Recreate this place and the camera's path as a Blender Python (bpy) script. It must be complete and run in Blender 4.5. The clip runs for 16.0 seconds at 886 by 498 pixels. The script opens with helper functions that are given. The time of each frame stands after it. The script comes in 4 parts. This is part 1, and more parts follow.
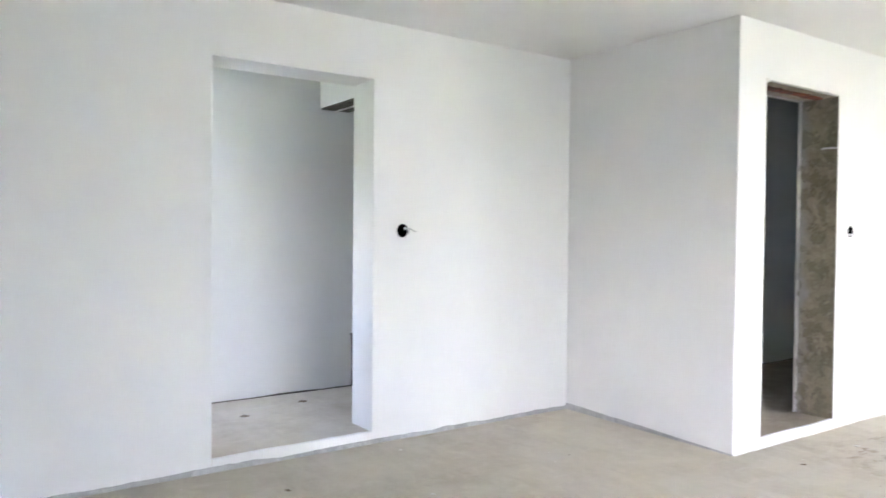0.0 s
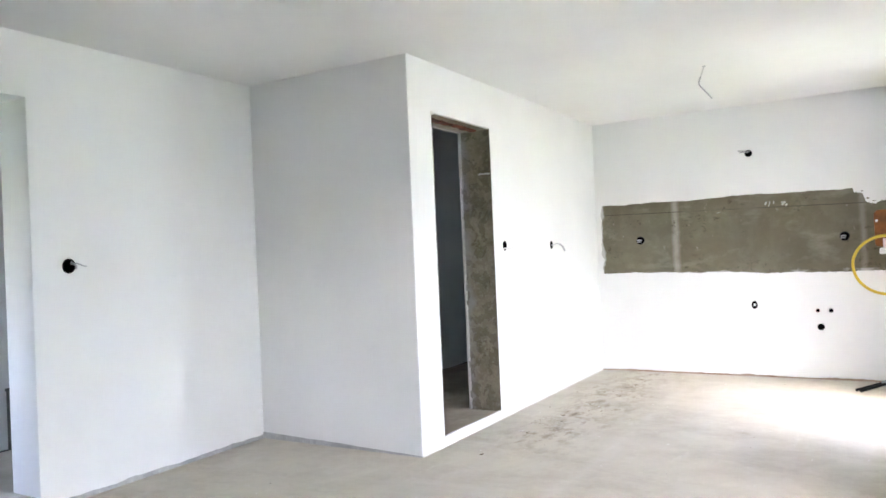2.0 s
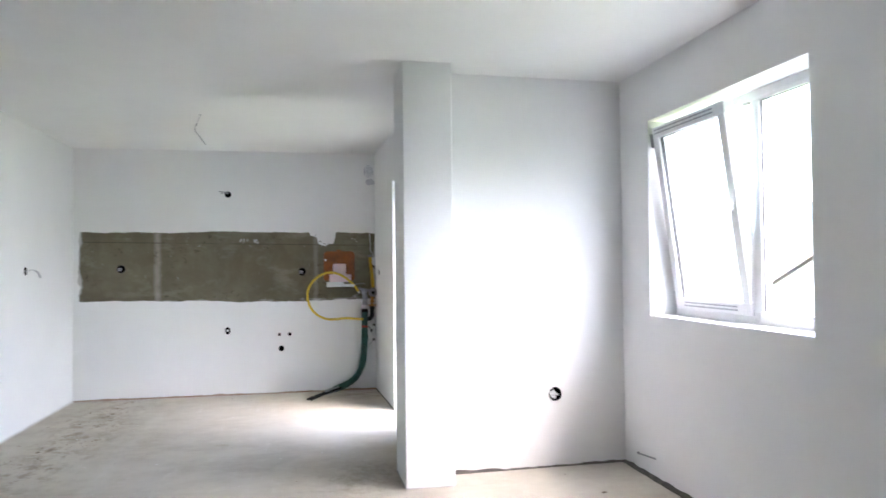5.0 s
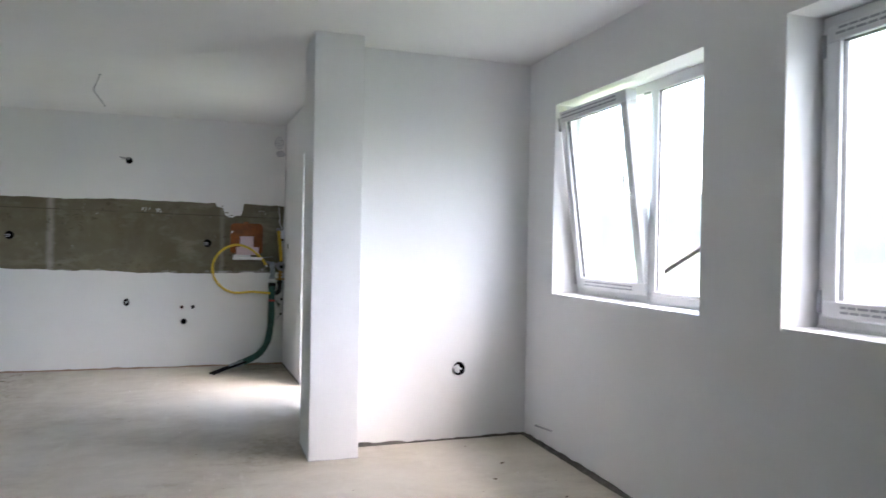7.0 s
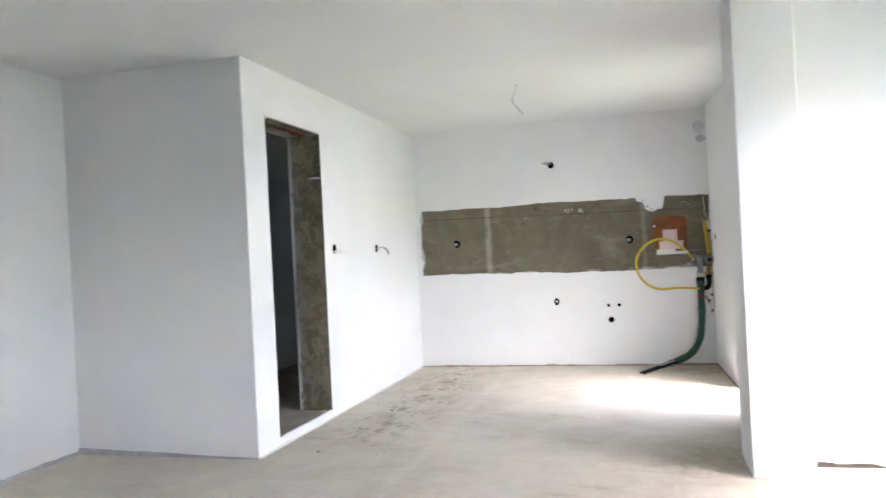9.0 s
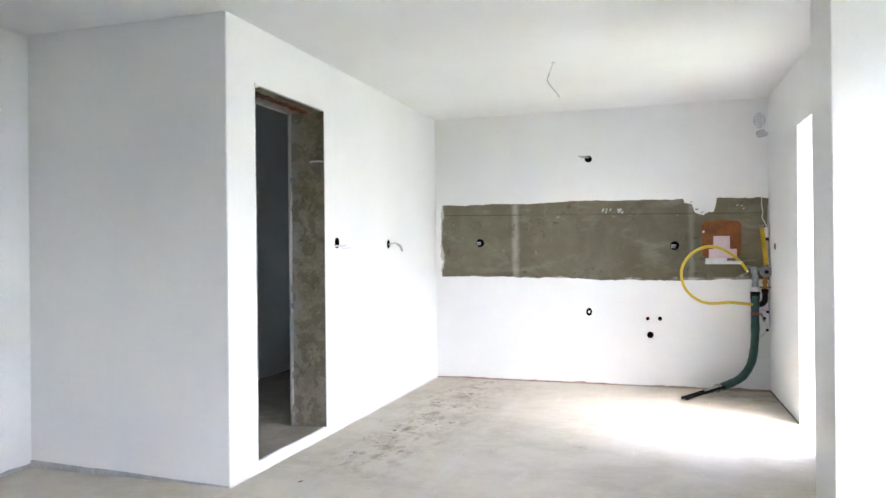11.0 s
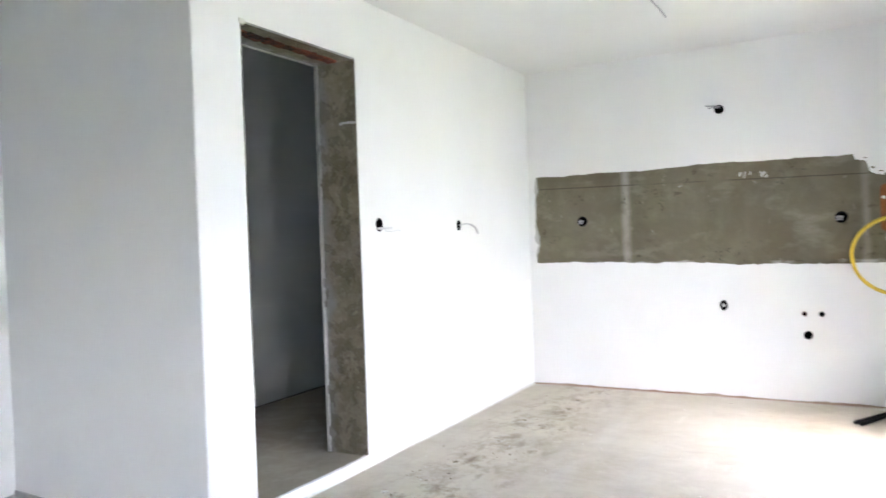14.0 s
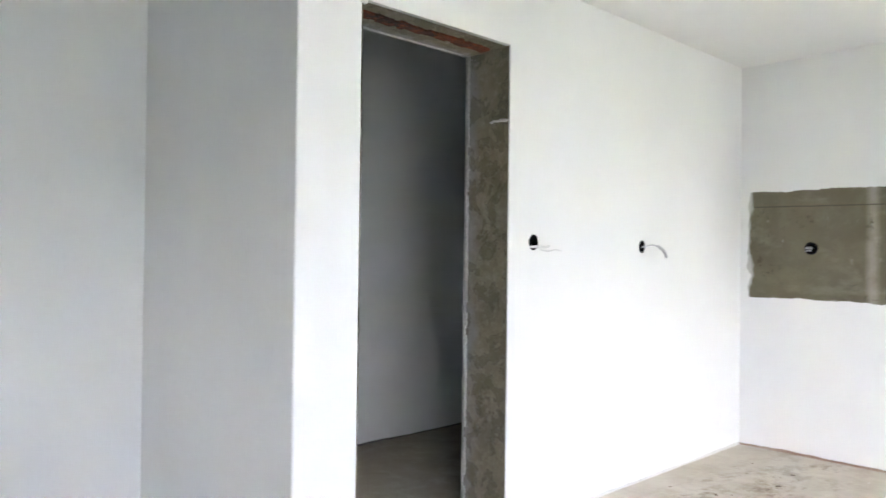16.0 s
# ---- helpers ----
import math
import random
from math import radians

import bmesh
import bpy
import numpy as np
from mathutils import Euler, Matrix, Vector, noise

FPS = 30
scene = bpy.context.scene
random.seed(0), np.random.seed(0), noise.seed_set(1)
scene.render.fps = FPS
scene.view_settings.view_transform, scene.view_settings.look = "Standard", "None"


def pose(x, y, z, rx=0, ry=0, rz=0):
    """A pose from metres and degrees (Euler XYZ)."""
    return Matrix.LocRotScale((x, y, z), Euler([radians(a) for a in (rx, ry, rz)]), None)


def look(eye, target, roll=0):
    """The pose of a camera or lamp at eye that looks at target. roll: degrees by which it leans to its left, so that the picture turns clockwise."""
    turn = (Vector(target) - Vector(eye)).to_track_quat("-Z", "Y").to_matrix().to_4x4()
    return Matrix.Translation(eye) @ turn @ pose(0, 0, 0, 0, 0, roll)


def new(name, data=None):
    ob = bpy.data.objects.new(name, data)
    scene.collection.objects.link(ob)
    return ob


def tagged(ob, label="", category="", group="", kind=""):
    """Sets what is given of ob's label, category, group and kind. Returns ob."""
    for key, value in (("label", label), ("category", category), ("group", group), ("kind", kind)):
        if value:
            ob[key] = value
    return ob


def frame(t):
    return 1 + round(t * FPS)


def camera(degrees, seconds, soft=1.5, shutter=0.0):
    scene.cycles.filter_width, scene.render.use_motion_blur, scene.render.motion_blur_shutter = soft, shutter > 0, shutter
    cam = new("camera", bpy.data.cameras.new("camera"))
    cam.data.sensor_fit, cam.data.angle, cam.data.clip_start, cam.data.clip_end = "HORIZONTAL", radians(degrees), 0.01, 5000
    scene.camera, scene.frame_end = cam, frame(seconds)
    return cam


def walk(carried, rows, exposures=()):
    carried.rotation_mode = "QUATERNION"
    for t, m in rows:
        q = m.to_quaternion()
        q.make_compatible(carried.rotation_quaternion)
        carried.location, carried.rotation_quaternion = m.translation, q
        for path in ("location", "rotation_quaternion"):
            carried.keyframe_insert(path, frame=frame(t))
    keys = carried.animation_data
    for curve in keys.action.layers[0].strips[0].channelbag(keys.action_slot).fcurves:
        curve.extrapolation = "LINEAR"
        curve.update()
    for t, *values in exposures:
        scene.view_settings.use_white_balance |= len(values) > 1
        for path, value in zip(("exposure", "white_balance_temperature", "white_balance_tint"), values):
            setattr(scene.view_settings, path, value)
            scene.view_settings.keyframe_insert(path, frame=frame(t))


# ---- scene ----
cam = camera(63.3, 16.0, 1.5, 0.3)
PATH = [
    (0, (2.419, -3.695, 1.267), (0.777, -2.555, 1.224), 0.5),
    (0.5, (2.4, -3.713, 1.276), (0.921, -2.367, 1.304), 0.0),
    (1, (2.391, -3.711, 1.296), (1.067, -2.214, 1.366), -0.2),
    (1.5, (2.42, -3.734, 1.272), (1.35, -2.047, 1.357), -1.3),
    (2, (2.437, -3.737, 1.255), (1.419, -2.016, 1.271), -2.5),
    (2.5, (2.43, -3.787, 1.258), (1.424, -2.059, 1.206), -2.1),
    (3, (2.395, -3.876, 1.24), (1.771, -1.976, 1.191), -0.4),
    (3.5, (2.401, -3.947, 1.244), (1.987, -1.99, 1.237), -2.2),
    (4, (2.374, -4.064, 1.263), (2.179, -2.075, 1.35), -2.6),
    (4.5, (2.298, -4.188, 1.285), (2.369, -2.193, 1.407), -2.0),
    (5, (2.258, -4.25, 1.299), (2.644, -2.289, 1.349), -0.6),
    (5.2, (2.238, -4.261, 1.288), (2.7, -2.315, 1.317), -0.5),
    (7.3, (2.283, -4.289, 1.28), (2.753, -2.345, 1.25), 0.6),
    (7.5, (2.281, -4.273, 1.296), (2.65, -2.308, 1.244), -0.2),
    (8, (2.314, -4.182, 1.266), (2.294, -2.182, 1.211), -1.1),
    (8.5, (2.348, -4.101, 1.255), (1.963, -2.138, 1.238), -2.4),
    (9, (2.34, -3.987, 1.233), (1.817, -2.057, 1.242), -2.9),
    (9.2, (2.333, -3.93, 1.244), (1.728, -2.024, 1.256), -2.6),
    (11.3, (2.235, -3.119, 1.245), (1.647, -1.207, 1.247), -0.0),
    (11.5, (2.238, -3.032, 1.255), (1.747, -1.094, 1.276), 0.1),
    (12, (2.284, -2.835, 1.237), (1.795, -0.896, 1.287), -1.9),
    (12.5, (2.297, -2.635, 1.247), (1.682, -0.732, 1.284), -3.0),
    (13, (2.28, -2.442, 1.245), (1.603, -0.56, 1.222), -2.4),
    (13.5, (2.256, -2.241, 1.213), (1.551, -0.37, 1.139), -2.1),
    (14, (2.262, -2.025, 1.215), (1.291, -0.277, 1.186), -2.0),
    (14.5, (2.301, -1.812, 1.229), (1.155, -0.174, 1.264), -0.9),
    (15, (2.3, -1.594, 1.237), (1.146, 0.038, 1.296), 2.5),
    (15.5, (2.234, -1.45, 1.249), (0.943, 0.076, 1.268), 3.7),
    (16, (2.156, -1.313, 1.236), (0.706, 0.064, 1.255), 0.7),
]

# ---- the turn beyond the seen stretch ----
PATH += [(6.25, (2.25, -4.275, 1.277), (3.09, -2.46, 1.28), 0.2)]
PATH.sort(key=lambda r: r[0])
LIFT = 0.615
EXPOSURES = [(t, stops + LIFT, kelvin - 260, tint + 3) for t, stops, kelvin, tint in (
    (0, 5.62, 6830, 18), (1.0, 5.46, 6760, 17), (2.0, 5.40, 6680, 17), (3.0, 5.28, 6600, 17), (4.0, 5.01, 6450, 16), (4.5, 4.8, 6400, 16), (5.0, 4.56, 6400, 16), (6.2, 4.0, 6400, 15), (7.4, 3.88, 6400, 15),
    (8.0, 4.36, 6470, 16), (8.5, 4.74, 6580, 17), (9.0, 5.02, 6650, 17), (11.5, 5.28, 6550, 16), (13.0, 5.28, 6550, 16), (14.5, 5.22, 6600, 16), (16, 5.10, 6680, 16))]
walk(cam, [(t, look(eye, target, roll)) for t, eye, target, roll in PATH], EXPOSURES)

# ---- light: a bright overcast sky ----
world = bpy.data.worlds.new("sky")
scene.world = world
world.use_nodes = True
wn = world.node_tree.nodes
sky = wn.new("ShaderNodeTexSky")
sky.sky_type = "NISHITA"
sky.sun_disc = False
sky.sun_elevation = radians(52)
sky.sun_rotation = radians(125)
sky.dust_density = 2.6
sky.air_density = 1.2
world.node_tree.links.new(sky.outputs[0], wn["Background"].inputs[0])
wn["Background"].inputs[1].default_value = 0.12
sun_data = bpy.data.lights.new("sun", "SUN")
sun_data.energy, sun_data.angle, sun_data.color = 0.09, radians(85), (1.0, 0.98, 0.95)
sun = new("sun", sun_data)
sun.matrix_world = look((20.0, -14.0, 31.2), (0, 0, 0))
# fill lamp added just inside the garden door to boost its daylight
fill_data = bpy.data.lights.new("door_fill", "AREA")
fill_data.shape, fill_data.size, fill_data.size_y = "RECTANGLE", 0.68, 1.85
fill_data.energy, fill_data.color = 0.12, (1.0, 1.0, 1.0)
fill_data.spread = radians(115)
fill_lamp = new("door_fill", fill_data)
fill_lamp.matrix_world = look((3.20, 1.853, 1.05), (0.0, 1.853, 1.05))

# ---- measures of the rooms ----
XA, XC, XE, XG = -1.35, 0.0, 3.05, 4.355          # west wall, kitchen west, kitchen east, east wall
YB, YK, YF, YS = 0.028, 3.47, 0.276, -6.0           # block, kitchen back wall, north wall, south wall
ZC = 2.525                                         # ceiling


def north_y(x):
    """The north wall is also a little out of square."""
    return 0.187 + 0.028 * (x - 3.147)


def east_x(y):
    return 3.034 + 0.0365 * (3.47 - y)


SKEW = 0.0075                                      # the kitchen's west wall is a little out of square


# ---- materials ----
def shader(name, color, rough=0.6, metal=0.0):
    m = bpy.data.materials.new(name)
    m.use_nodes = True
    b = m.node_tree.nodes["Principled BSDF"]
    b.inputs["Base Color"].default_value = (*color, 1)
    b.inputs["Roughness"].default_value = rough
    b.inputs["Metallic"].default_value = metal
    return m, m.node_tree, b


def coords(nt, scale=(1, 1, 1)):
    g = nt.nodes.new("ShaderNodeNewGeometry")
    mp = nt.nodes.new("ShaderNodeMapping")
    mp.inputs["Scale"].default_value = scale
    nt.links.new(g.outputs["Position"], mp.inputs["Vector"])
    return mp.outputs["Vector"]


def noise_fac(nt, vec, scale, detail=6.0, rough=0.6, lo=0.35, hi=0.65, warp=0.0):
    n = nt.nodes.new("ShaderNodeTexNoise")
    n.inputs["Scale"].default_value = scale
    n.inputs["Detail"].default_value = detail
    n.inputs["Roughness"].default_value = rough
    n.inputs["Distortion"].default_value = warp
    nt.links.new(vec, n.inputs["Vector"])
    r = nt.nodes.new("ShaderNodeMapRange")
    r.inputs["From Min"].default_value, r.inputs["From Max"].default_value = lo, hi
    nt.links.new(n.outputs["Fac"], r.inputs["Value"])
    return r.outputs["Result"]


def blend(nt, fac, a, b):
    x = nt.nodes.new("ShaderNodeMix")
    x.data_type = "RGBA"
    for slot, v in ((0, fac), (6, a), (7, b)):
        if isinstance(v, (tuple, list)):
            x.inputs[slot].default_value = (*v, 1) if len(v) == 3 else v
        elif isinstance(v, (int, float)):
            x.inputs[slot].default_value = v
        else:
            nt.links.new(v, x.inputs[slot])
    return x.outputs[2]


def calc(nt, op, a, b=0.0, clamp=False):
    x = nt.nodes.new("ShaderNodeMath")
    x.operation, x.use_clamp = op, clamp
    for slot, v in ((0, a), (1, b)):
        if isinstance(v, (int, float)):
            x.inputs[slot].default_value = v
        else:
            nt.links.new(v, x.inputs[slot])
    return x.outputs[0]


def bump(nt, bsdf, height, strength=0.2, distance=0.002):
    b = nt.nodes.new("ShaderNodeBump")
    b.inputs["Strength"].default_value, b.inputs["Distance"].default_value = strength, distance
    nt.links.new(height, b.inputs["Height"])
    nt.links.new(b.outputs[0], bsdf.inputs["Normal"])


def axis(nt, vec, i):
    s = nt.nodes.new("ShaderNodeSeparateXYZ")
    nt.links.new(vec, s.inputs[0])
    return s.outputs[i]


def paint(name, color, tint, relief=0.25):
    m, nt, b = shader(name, color, 0.72)
    v = coords(nt)
    c = blend(nt, noise_fac(nt, v, 1.3, 4), color, tint)
    c = blend(nt, noise_fac(nt, v, 45, 3, 0.6, 0.66, 0.8), c, tuple(x * 0.94 for x in color))
    nt.links.new(c, b.inputs["Base Color"])
    h = calc(nt, "ADD", calc(nt, "MULTIPLY", noise_fac(nt, v, 5, 5, 0.55, 0.2, 0.8), 3.0), noise_fac(nt, v, 130, 3, 0.6, 0.2, 0.8))
    bump(nt, b, h, relief, 0.0015)
    return m


WHITE = paint("white_wall_paint", (0.82, 0.82, 0.815), (0.79, 0.79, 0.785))
CEIL = paint("white_ceiling_paint", (0.82, 0.82, 0.81), (0.79, 0.79, 0.78), 0.15)
PRIMER = paint("white_primed_plaster", (0.735, 0.732, 0.728), (0.69, 0.687, 0.683))


def cement(name, light, dark, spots, scale=1.0, relief=0.5):
    m, nt, b = shader(name, light, 0.9)
    v = coords(nt)
    c = blend(nt, noise_fac(nt, v, 2.2 * scale, 7, 0.65, 0.38, 0.64, 0.6), light, dark)
    c = blend(nt, calc(nt, "MULTIPLY", noise_fac(nt, v, 9 * scale, 8, 0.7, 0.5, 0.68, 0.4), 0.6), c, spots)
    c = blend(nt, calc(nt, "MULTIPLY", noise_fac(nt, v, 90, 4, 0.7, 0.45, 0.7), 0.35), c, dark)
    nt.links.new(c, b.inputs["Base Color"])
    h = calc(nt, "ADD", noise_fac(nt, v, 14 * scale, 8, 0.7, 0.2, 0.8), calc(nt, "MULTIPLY", noise_fac(nt, v, 160, 4, 0.7, 0.2, 0.8), 0.4))
    bump(nt, b, h, relief, 0.006)
    return m, nt, b, c, v


# floor screed: trowelled, with worn paler sweeps and brown dirt along the kitchen's west wall
SCREED, nt, bs, col, vec = cement("floor_screed", (0.565, 0.515, 0.424), (0.465, 0.418, 0.336), (0.605, 0.558, 0.470), 0.8, 0.35)
sweep = noise_fac(nt, coords(nt, (2.6, 0.5, 1)), 1.6, 6, 0.6, 0.45, 0.7, 0.8)
col = blend(nt, calc(nt, "MULTIPLY", sweep, 0.5), col, (0.53, 0.495, 0.44))
near_w = calc(nt, "SUBTRACT", 1.0, calc(nt, "MULTIPLY", calc(nt, "ABSOLUTE", calc(nt, "SUBTRACT", axis(nt, vec, 0), 0.5)), 2.2), True)
in_kit = calc(nt, "MULTIPLY", calc(nt, "SUBTRACT", axis(nt, vec, 1), 0.2), 2.0, True)
seam = calc(nt, "ABSOLUTE", calc(nt, "ADD", calc(nt, "SUBTRACT", axis(nt, vec, 0), 1.03), calc(nt, "MULTIPLY", noise_fac(nt, vec, 1.5, 3, 0.5, 0.0, 1.0), 0.05)))
seam = calc(nt, "MULTIPLY", calc(nt, "SUBTRACT", 1.0, calc(nt, "DIVIDE", seam, 0.075), True), calc(nt, "MULTIPLY", noise_fac(nt, vec, 3, 4, 0.5, 0.36, 0.6), 0.42))
col = blend(nt, seam, col, (0.66, 0.625, 0.56))
dirt = calc(nt, "MULTIPLY", noise_fac(nt, coords(nt, (1.5, 0.9, 1)), 4.6, 9, 0.74, 0.475, 0.63, 0.15), calc(nt, "MULTIPLY", near_w, in_kit))
col = blend(nt, calc(nt, "MULTIPLY", dirt, 0.85), col, (0.225, 0.165, 0.108))
smudge = noise_fac(nt, coords(nt, (1.3, 0.8, 1)), 7.0, 7, 0.66, 0.575, 0.65, 0.1)
col = blend(nt, calc(nt, "MULTIPLY", calc(nt, "MULTIPLY", smudge, calc(nt, "MULTIPLY", near_w, in_kit)), 0.8), col, (0.15, 0.095, 0.06))
# kitchen's north-east corner: specky grime together with painted corner shade
in_ne = calc(nt, "MULTIPLY", calc(nt, "MULTIPLY", calc(nt, "SUBTRACT", axis(nt, vec, 0), 1.9), 1.2, True), calc(nt, "MULTIPLY", calc(nt, "SUBTRACT", axis(nt, vec, 1), 2.75), 2.4, True))
grime_shade = noise_fac(nt, coords(nt, (0.9, 1.2, 1)), 4.5, 9, 0.76, 0.44, 0.62, 0.2)
col = blend(nt, calc(nt, "MULTIPLY", calc(nt, "MULTIPLY", grime_shade, in_ne), 0.8), col, (0.21, 0.165, 0.11))
ragged = calc(nt, "MULTIPLY", calc(nt, "SUBTRACT", noise_fac(nt, coords(nt, (1.0, 0.7, 1)), 16, 7, 0.68, 0.15, 0.85), 0.5), 2.6)
# dirt spots; the last two also paint the shade by the pillar foot
for sx, sy, wide, long, amount in ((0.46, 1.43, 0.060, 0.09, 0.8), (0.43, 1.25, 0.070, 0.08, 0.65), (0.49, 1.99, 0.05, 0.08, 0.6), (0.59, 2.75, 0.07, 0.09, 0.7), (0.61, 1.80, 0.035, 0.05, 0.6), (0.40, 0.81, 0.035, 0.04, 0.6),
                                   (0.36, 2.35, 0.05, 0.06, 0.55), (2.07, -0.27, 0.16, 0.05, 0.4), (1.69, 1.29, 0.07, 0.07, 0.4), (2.42, 0.0, 0.03, 0.03, 0.5), (1.90, -0.40, 0.10, 0.04, 0.4), (2.66, 0.33, 0.30, 0.30, 0.4), (2.52, 0.02, 0.26, 0.10, 0.35)):
    dx = calc(nt, "DIVIDE", calc(nt, "SUBTRACT", axis(nt, vec, 0), sx), wide)
    dy = calc(nt, "DIVIDE", calc(nt, "SUBTRACT", axis(nt, vec, 1), sy), long)
    far = calc(nt, "SQRT", calc(nt, "ADD", calc(nt, "MULTIPLY", dx, dx), calc(nt, "MULTIPLY", dy, dy)))
    spot = calc(nt, "ADD", calc(nt, "SUBTRACT", 0.9, far), ragged, True)
    col = blend(nt, calc(nt, "MULTIPLY", spot, amount), col, (0.19, 0.135, 0.085))
stain = noise_fac(nt, coords(nt, (0.6, 1.1, 1)), 2.1, 9, 0.75, 0.47, 0.66, 0.25)
col = blend(nt, calc(nt, "MULTIPLY", stain, 0.38), col, (0.30, 0.255, 0.19))
dust = noise_fac(nt, coords(nt, (0.8, 0.8, 1)), 1.1, 6, 0.6, 0.46, 0.64, 0.2)
col = blend(nt, calc(nt, "MULTIPLY", dust, 0.5), col, (0.60, 0.56, 0.485))
scrape = noise_fac(nt, coords(nt, (0.5, 3.0, 1)), 3.0, 7, 0.7, 0.56, 0.70, 0.1)
col = blend(nt, calc(nt, "MULTIPLY", scrape, 0.14), col, (0.33, 0.28, 0.215))
pale = noise_fac(nt, coords(nt, (2.6, 0.7, 1)), 3.4, 6, 0.65, 0.60, 0.74, 0.1)
col = blend(nt, calc(nt, "MULTIPLY", pale, 0.4), col, (0.66, 0.625, 0.56))
col = blend(nt, calc(nt, "MULTIPLY", noise_fac(nt, vec, 26, 5, 0.6, 0.71, 0.76), 0.5), col, (0.22, 0.18, 0.14))
col = blend(nt, calc(nt, "MULTIPLY", noise_fac(nt, vec, 34, 4, 0.6, 0.73, 0.78), 0.8), col, (0.72, 0.70, 0.66))
nt.links.new(col, bs.inputs["Base Color"])

# bare render left for the tiles: cloudy trowelling, a paler filled chase, a ruled line and dabs
BAND, nt, bs, col, vec = cement("bare_wall_render", (0.176, 0.157, 0.103), (0.128, 0.113, 0.072), (0.20, 0.182, 0.13), 0.9, 0.6)
cloud = noise_fac(nt, coords(nt, (1, 1, 1.5)), 1.7, 6, 0.6, 0.44, 0.62, 0.3)
col = blend(nt, calc(nt, "MULTIPLY", cloud, 0.6), col, (0.125, 0.109, 0.068))
pale = noise_fac(nt, coords(nt, (0.7, 1, 1.6)), 3.2, 5, 0.6, 0.55, 0.72, 0.2)
col = blend(nt, calc(nt, "MULTIPLY", pale, 0.55), col, (0.31, 0.29, 0.235))
wob = calc(nt, "MULTIPLY", calc(nt, "SUBTRACT", noise_fac(nt, vec, 7, 4, 0.6, 0.0, 1.0), 0.5), 0.03)
for cx, half, amount in ((0.822, 0.046, 0.60), (2.405, 0.036, 0.34)):
    d = calc(nt, "ABSOLUTE", calc(nt, "ADD", calc(nt, "SUBTRACT", axis(nt, vec, 0), cx), wob))
    f = calc(nt, "SUBTRACT", 1.0, calc(nt, "DIVIDE", d, half), True)
    worn = calc(nt, "ADD", 0.55, calc(nt, "MULTIPLY", noise_fac(nt, vec, 12, 5, 0.6, 0.3, 0.6), 0.45))
    col = blend(nt, calc(nt, "MULTIPLY", calc(nt, "MULTIPLY", calc(nt, "MULTIPLY", f, 1.25, True), amount), worn), col, (0.42, 0.40, 0.36))
dabs = noise_fac(nt, coords(nt, (1.1, 1, 0.8)), 11.0, 4, 0.55, 0.665, 0.72, 0.4)
col = blend(nt, calc(nt, "MULTIPLY", dabs, 0.30), col, (0.42, 0.40, 0.35))
scuff = noise_fac(nt, coords(nt, (1.0, 1, 1.6)), 17.0, 6, 0.7, 0.55, 0.64, 0.4)
patch = noise_fac(nt, coords(nt, (1.0, 1, 1.4)), 2.6, 3, 0.5, 0.50, 0.60)
col = blend(nt, calc(nt, "MULTIPLY", calc(nt, "MULTIPLY", scuff, patch), 0.85), col, (0.082, 0.071, 0.043))
lz = calc(nt, "ADD", calc(nt, "SUBTRACT", axis(nt, vec, 2), calc(nt, "ADD", 1.585, calc(nt, "MULTIPLY", axis(nt, vec, 0), -0.015))), calc(nt, "MULTIPLY", wob, 0.25))
line = calc(nt, "SUBTRACT", 1.0, calc(nt, "DIVIDE", calc(nt, "ABSOLUTE", lz), 0.006), True)
col = blend(nt, calc(nt, "MULTIPLY", calc(nt, "MULTIPLY", line, noise_fac(nt, coords(nt, (1, 1, 0.2)), 2.5, 3, 0.5, 0.32, 0.46)), 0.95), col, (0.06, 0.052, 0.035))
edge = calc(nt, "SUBTRACT", 1.0, calc(nt, "DIVIDE", calc(nt, "SUBTRACT", axis(nt, vec, 0), calc(nt, "ADD", 0.072, calc(nt, "MULTIPLY", noise_fac(nt, coords(nt, (1, 1, 0.6)), 9, 5, 0.6, 0.4, 0.7), 0.045))), 0.02), True)
col = blend(nt, calc(nt, "MULTIPLY", edge, 0.75), col, (0.60, 0.60, 0.59))
wash = calc(nt, "SUBTRACT", 1.0, calc(nt, "DIVIDE", calc(nt, "SUBTRACT", axis(nt, vec, 2), calc(nt, "ADD", 0.975, calc(nt, "MULTIPLY", noise_fac(nt, coords(nt, (0.5, 1, 1)), 6, 5, 0.6, 0.52, 0.75), 0.07))), 0.012), True)
col = blend(nt, calc(nt, "MULTIPLY", calc(nt, "MULTIPLY", wash, noise_fac(nt, vec, 3.5, 4, 0.6, 0.52, 0.62)), 0.7), col, (0.55, 0.545, 0.52))
nt.links.new(col, bs.inputs["Base Color"])

# jamb: rough grey-olive render, damp blotches with dark rims, greyer towards its inner edge
JAMB, nt, bs, col, vec = cement("rough_jamb_render", (0.285, 0.253, 0.184), (0.188, 0.163, 0.112), (0.37, 0.34, 0.27), 2.2, 0.9)
inner = calc(nt, "MULTIPLY", calc(nt, "SUBTRACT", -0.10, calc(nt, "ADD", axis(nt, vec, 0), calc(nt, "MULTIPLY", noise_fac(nt, vec, 7, 5, 0.6, 0.2, 0.8), 0.12))), 14.0, True)
col = blend(nt, calc(nt, "MULTIPLY", inner, 0.75), col, (0.30, 0.295, 0.285))
damp = noise_fac(nt, coords(nt, (1, 1, 0.9)), 9.0, 5, 0.58, 0.0, 1.0, 0.4)
blot = calc(nt, "MULTIPLY", calc(nt, "SUBTRACT", damp, 0.505), 12.0, True)
